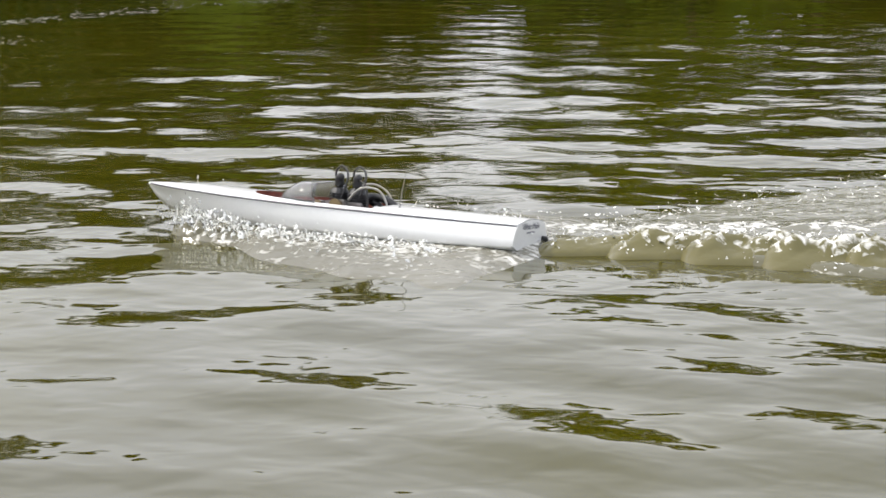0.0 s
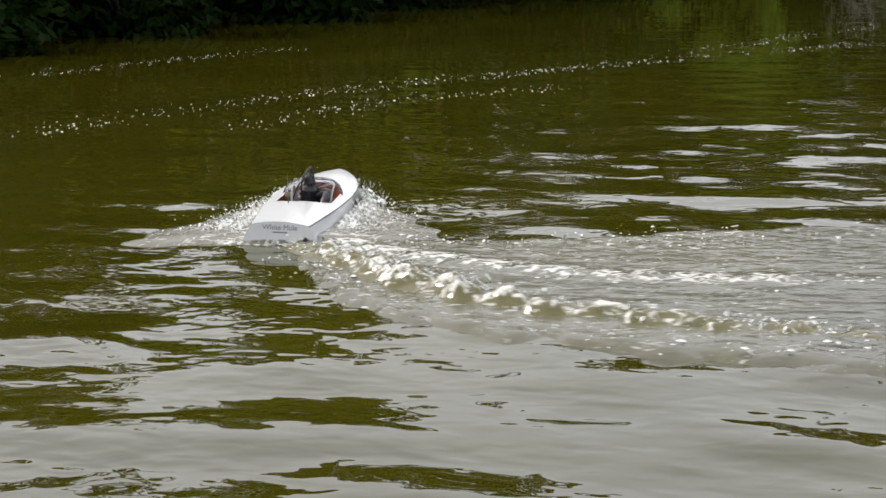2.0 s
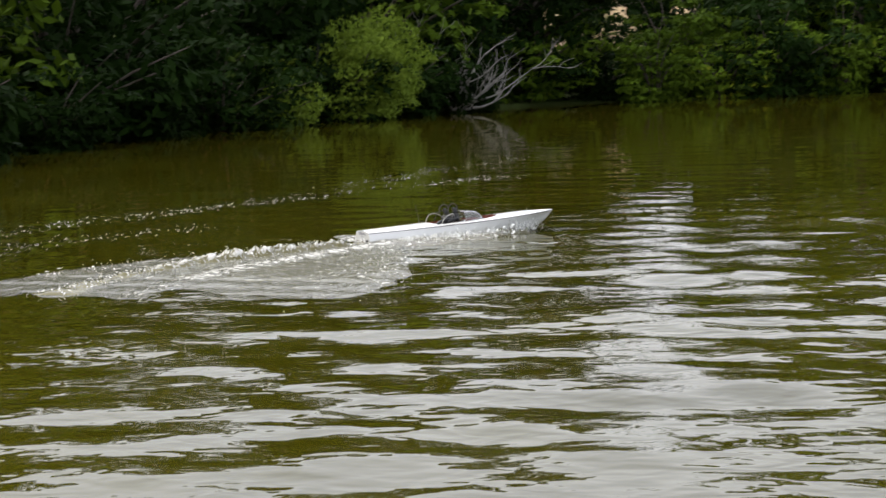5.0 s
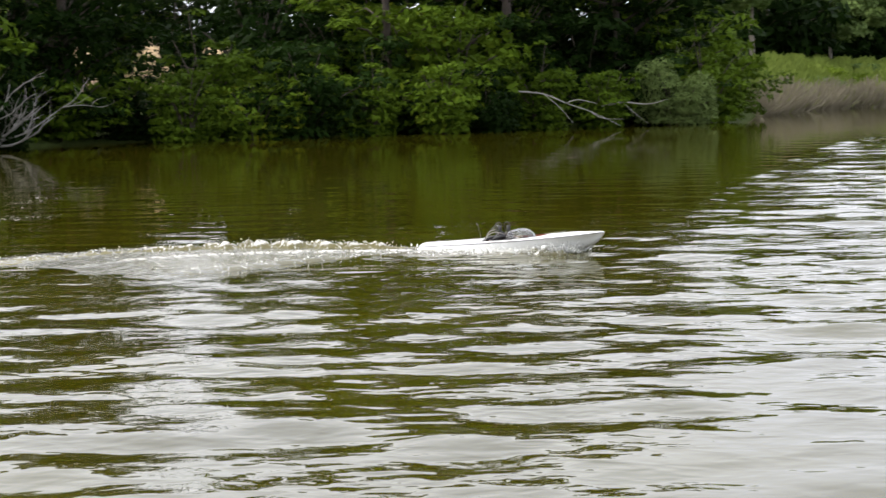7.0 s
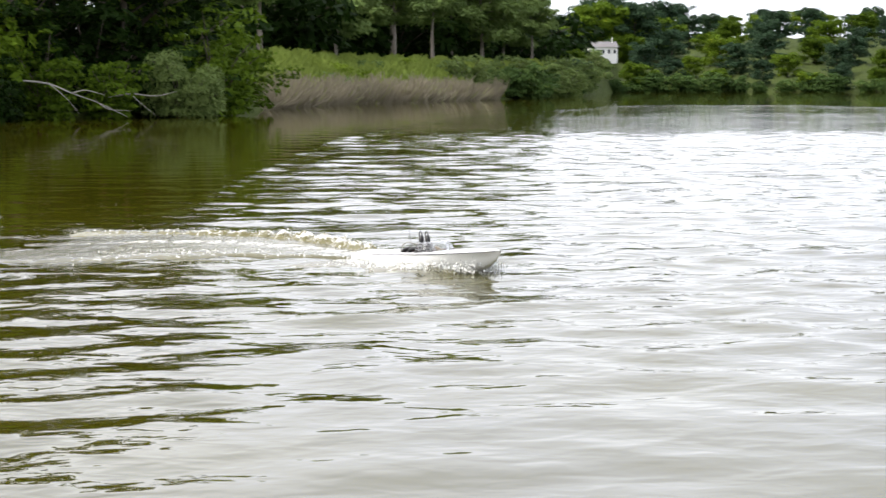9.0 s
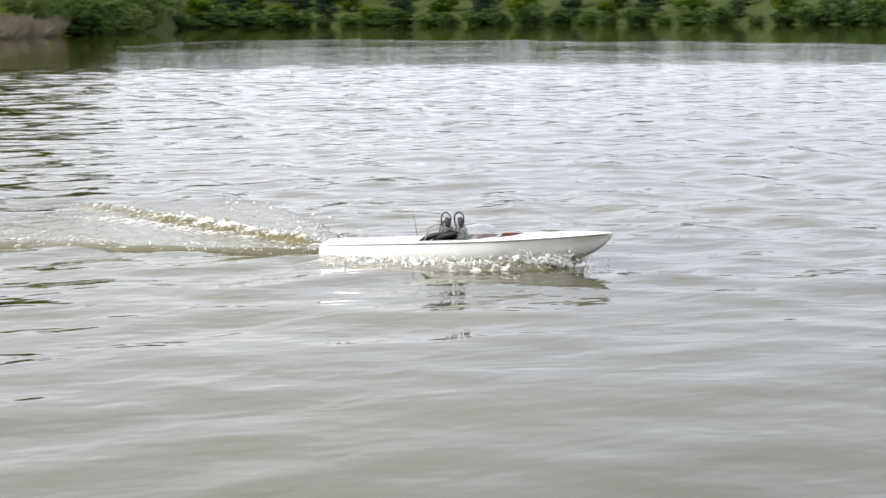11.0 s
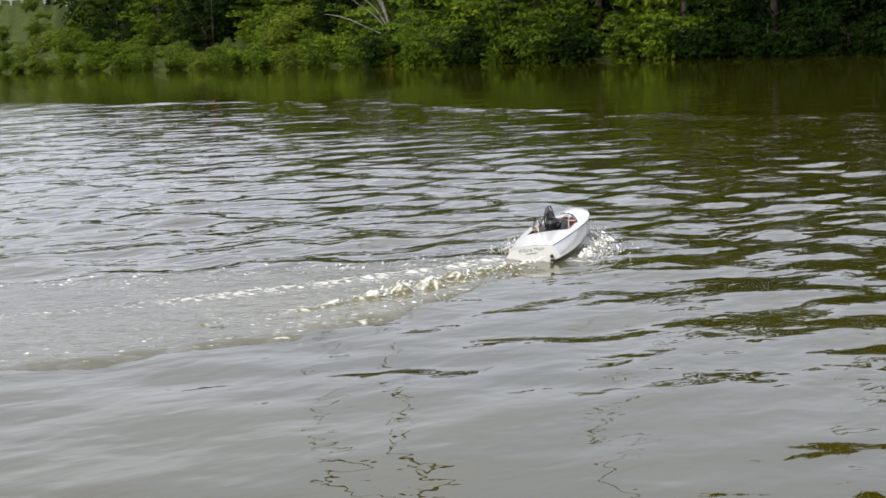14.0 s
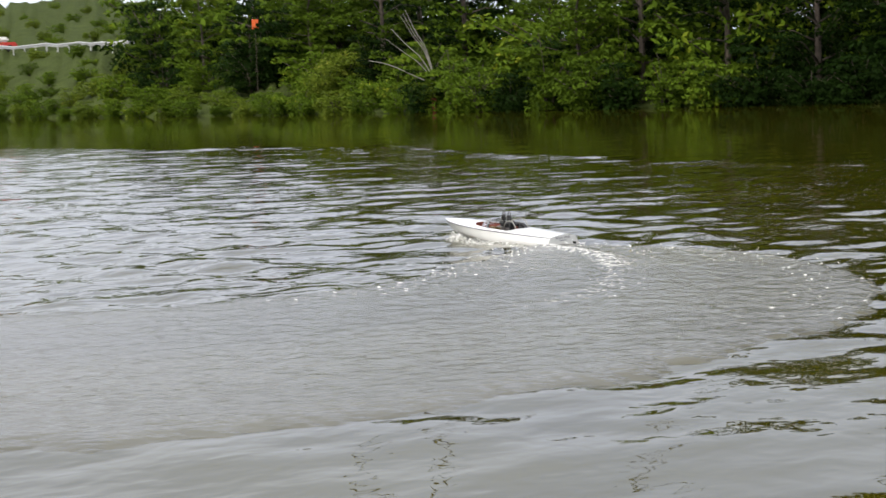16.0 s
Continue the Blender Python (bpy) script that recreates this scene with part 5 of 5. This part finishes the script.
# seconds, x, y, z, heading of the bow, pitch, roll
COURSE = [
    (0, -1.312, 5.885, 0.006, 163.7, 0.9, 6.4),
    (0.5, -2.089, 5.742, -0.000, 147.1, 0.2, 5.7),
    (1.0, -2.820, 5.921, -0.004, 133.3, -0.3, 3.3),
    (1.5, -3.364, 6.231, -0.003, 120.8, 0.1, 4.7),
    (2.0, -3.761, 6.791, -0.005, 108.6, 0.9, 2.9),
    (2.5, -3.949, 7.464, -0.006, 95.9, 1.6, 1.9),
    (3.0, -4.010, 8.240, -0.006, 87.3, 2.2, 0.0),
    (3.2, -4.013, 8.571, -0.007, 85.2, 2.3, -0.1),
    (4.2, -3.640, 10.700, 0.000, 62.0, 2.2, 0.5),
    (5.3, -2.614, 12.884, -0.000, 31.2, 1.8, 0.8),
    (5.5, -2.288, 13.161, 0.000, 28.8, 2.5, 2.6),
    (6.0, -1.378, 13.541, -0.001, 21.0, 1.9, 1.1),
    (6.5, -0.444, 13.588, -0.002, 6.0, 1.7, -0.1),
    (7.0, 0.510, 13.480, -0.001, -25.0, 3.6, 3.6),
    (7.5, 1.291, 13.207, -0.001, -46.0, 4.7, 4.5),
    (8.0, 2.022, 12.860, -0.000, -60.3, 4.3, 3.1),
    (8.2, 2.271, 12.538, -0.000, -66.8, 3.9, 2.9),
    (9.2, 2.990, 10.760, 0.000, -69.0, 3.4, 2.8),
    (10.3, 3.551, 8.954, 0.000, -67.1, 3.1, 2.6),
    (10.5, 3.676, 8.624, 0.001, -63.2, 3.0, 3.0),
    (11.0, 4.172, 7.609, 0.002, -49.8, 2.9, 0.7),
    (11.5, 4.824, 6.632, 0.005, -44.0, 3.3, -0.6),
    (12.0, 5.652, 5.859, 0.003, -34.0, 2.9, -0.1),
    (12.5, 6.375, 5.105, 0.001, -18.5, 2.4, -2.2),
    (13.0, 7.312, 4.609, 0.001, -5.1, 1.9, -8.7),
    (13.5, 8.186, 4.303, 0.003, 5.5, 1.5, -5.8),
    (14.0, 9.099, 4.288, 0.003, 15.3, 2.0, -7.1),
    (14.5, 9.927, 4.558, 0.005, 29.8, 2.6, -5.3),
    (15.0, 10.778, 5.045, 0.004, 43.3, 2.7, -4.6),
    (15.5, 11.343, 5.612, 0.002, 53.2, 2.3, -1.3),
    (16.0, 12.091, 6.473, 0.000, 65.0, 2.4, -2.3),
]


def motions():
    course = np.array(COURSE)
    before = np.array([(-6.0, 9.3, 10.6), (-4.0, 5.4, 8.0), (-2.5, 2.8, 6.7), (-1.2, 0.65, 6.15), (-0.5, -0.5, 5.98)])
    ts = np.concatenate([before[:, 0], course[:, 0]])
    px, py = np.concatenate([before[:, 1], course[:, 1]]), np.concatenate([before[:, 2], course[:, 2]])

    def smooth(vals, t):
        i = int(np.clip(np.searchsorted(ts, t) - 1, 0, len(ts) - 2))
        m = np.gradient(vals, ts)
        h = ts[i + 1] - ts[i]
        u = (t - ts[i]) / h
        return ((2 * u ** 3 - 3 * u ** 2 + 1) * vals[i] + (u ** 3 - 2 * u ** 2 + u) * h * m[i] + (-2 * u ** 3 + 3 * u ** 2) * vals[i + 1] + (u ** 3 - u ** 2) * h * m[i + 1])

    rows = [(t, pose(x, y, z - 0.010, roll, -pitch, heading)) for t, x, y, z, heading, pitch, roll in COURSE]
    walk(BOAT, rows)
    walk(BOW, [(t, pose(x, y, float(np.interp(t, [3, 5, 10, 12, 14, 16], [0, -0.008, -0.014, -0.026, -0.034, -0.036])), 0, 0, heading)) for t, x, y, z, heading, pitch, roll in COURSE])
    fine = np.arange(-6.0, 16.01, 0.05)
    fx, fy = np.array([smooth(px, t) for t in fine]), np.array([smooth(py, t) for t in fine])
    run = np.concatenate([[0], np.cumsum(np.hypot(np.diff(fx), np.diff(fy)))])
    # the stern wave runs wide of the boat's line: to port in the first turn, to starboard in the second
    trail = [(piece, lag, 0.0) for piece, lag in zip(WAKES, LAGS)]
    trail += [(piece, lag, float(np.interp(lag, [0.8, 1.2, 1.9, 2.7, 4.0], [0.24, 0.34, 0.58, 0.80, 0.95]))) for piece, lag in zip(STERN_WAVES, STERN_LAGS)]
    for piece, lag, aside in trail:
        keys = []
        for s in np.arange(0, 16.01, 0.25):
            at = np.interp(s, fine, run) - lag
            x, y = np.interp(at, run, fx), np.interp(at, run, fy)
            dx = np.interp(at + 0.12, run, fx) - np.interp(at - 0.12, run, fx)
            dy = np.interp(at + 0.12, run, fy) - np.interp(at - 0.12, run, fy)
            way = math.atan2(dy, dx)
            out = aside * np.interp(np.interp(at, run, fine), [0.3, 1.3, 3.2, 5.0, 7.5, 9.5, 10.5, 12.0, 13.0, 14.5], [1.0, 0.6, 0.5, 0.9, 1.0, 0.4, 0.0, -0.7, -1.0, -0.5])
            low = np.interp(s, [1.6, 2.6, 4.0, 5.2, 8.2, 10.0, 13.4, 14.4, 16.0], [0.0, -0.034, -0.034, -0.012, -0.012, -0.008, -0.010, -0.048, -0.070])
            if not aside:                     # old wake settles sooner on the straighter run
                low = -np.interp(s, [3.4, 5.2, 13.0, 14.3], [0, 1, 1, 0]) * np.interp(lag, [2.5, 4.2], [0.0, 0.055])
            keys.append((float(s), pose(x - math.sin(way) * out, y + math.cos(way) * out, low, 0, 0, math.degrees(way))))
        walk(piece, keys)


motions()
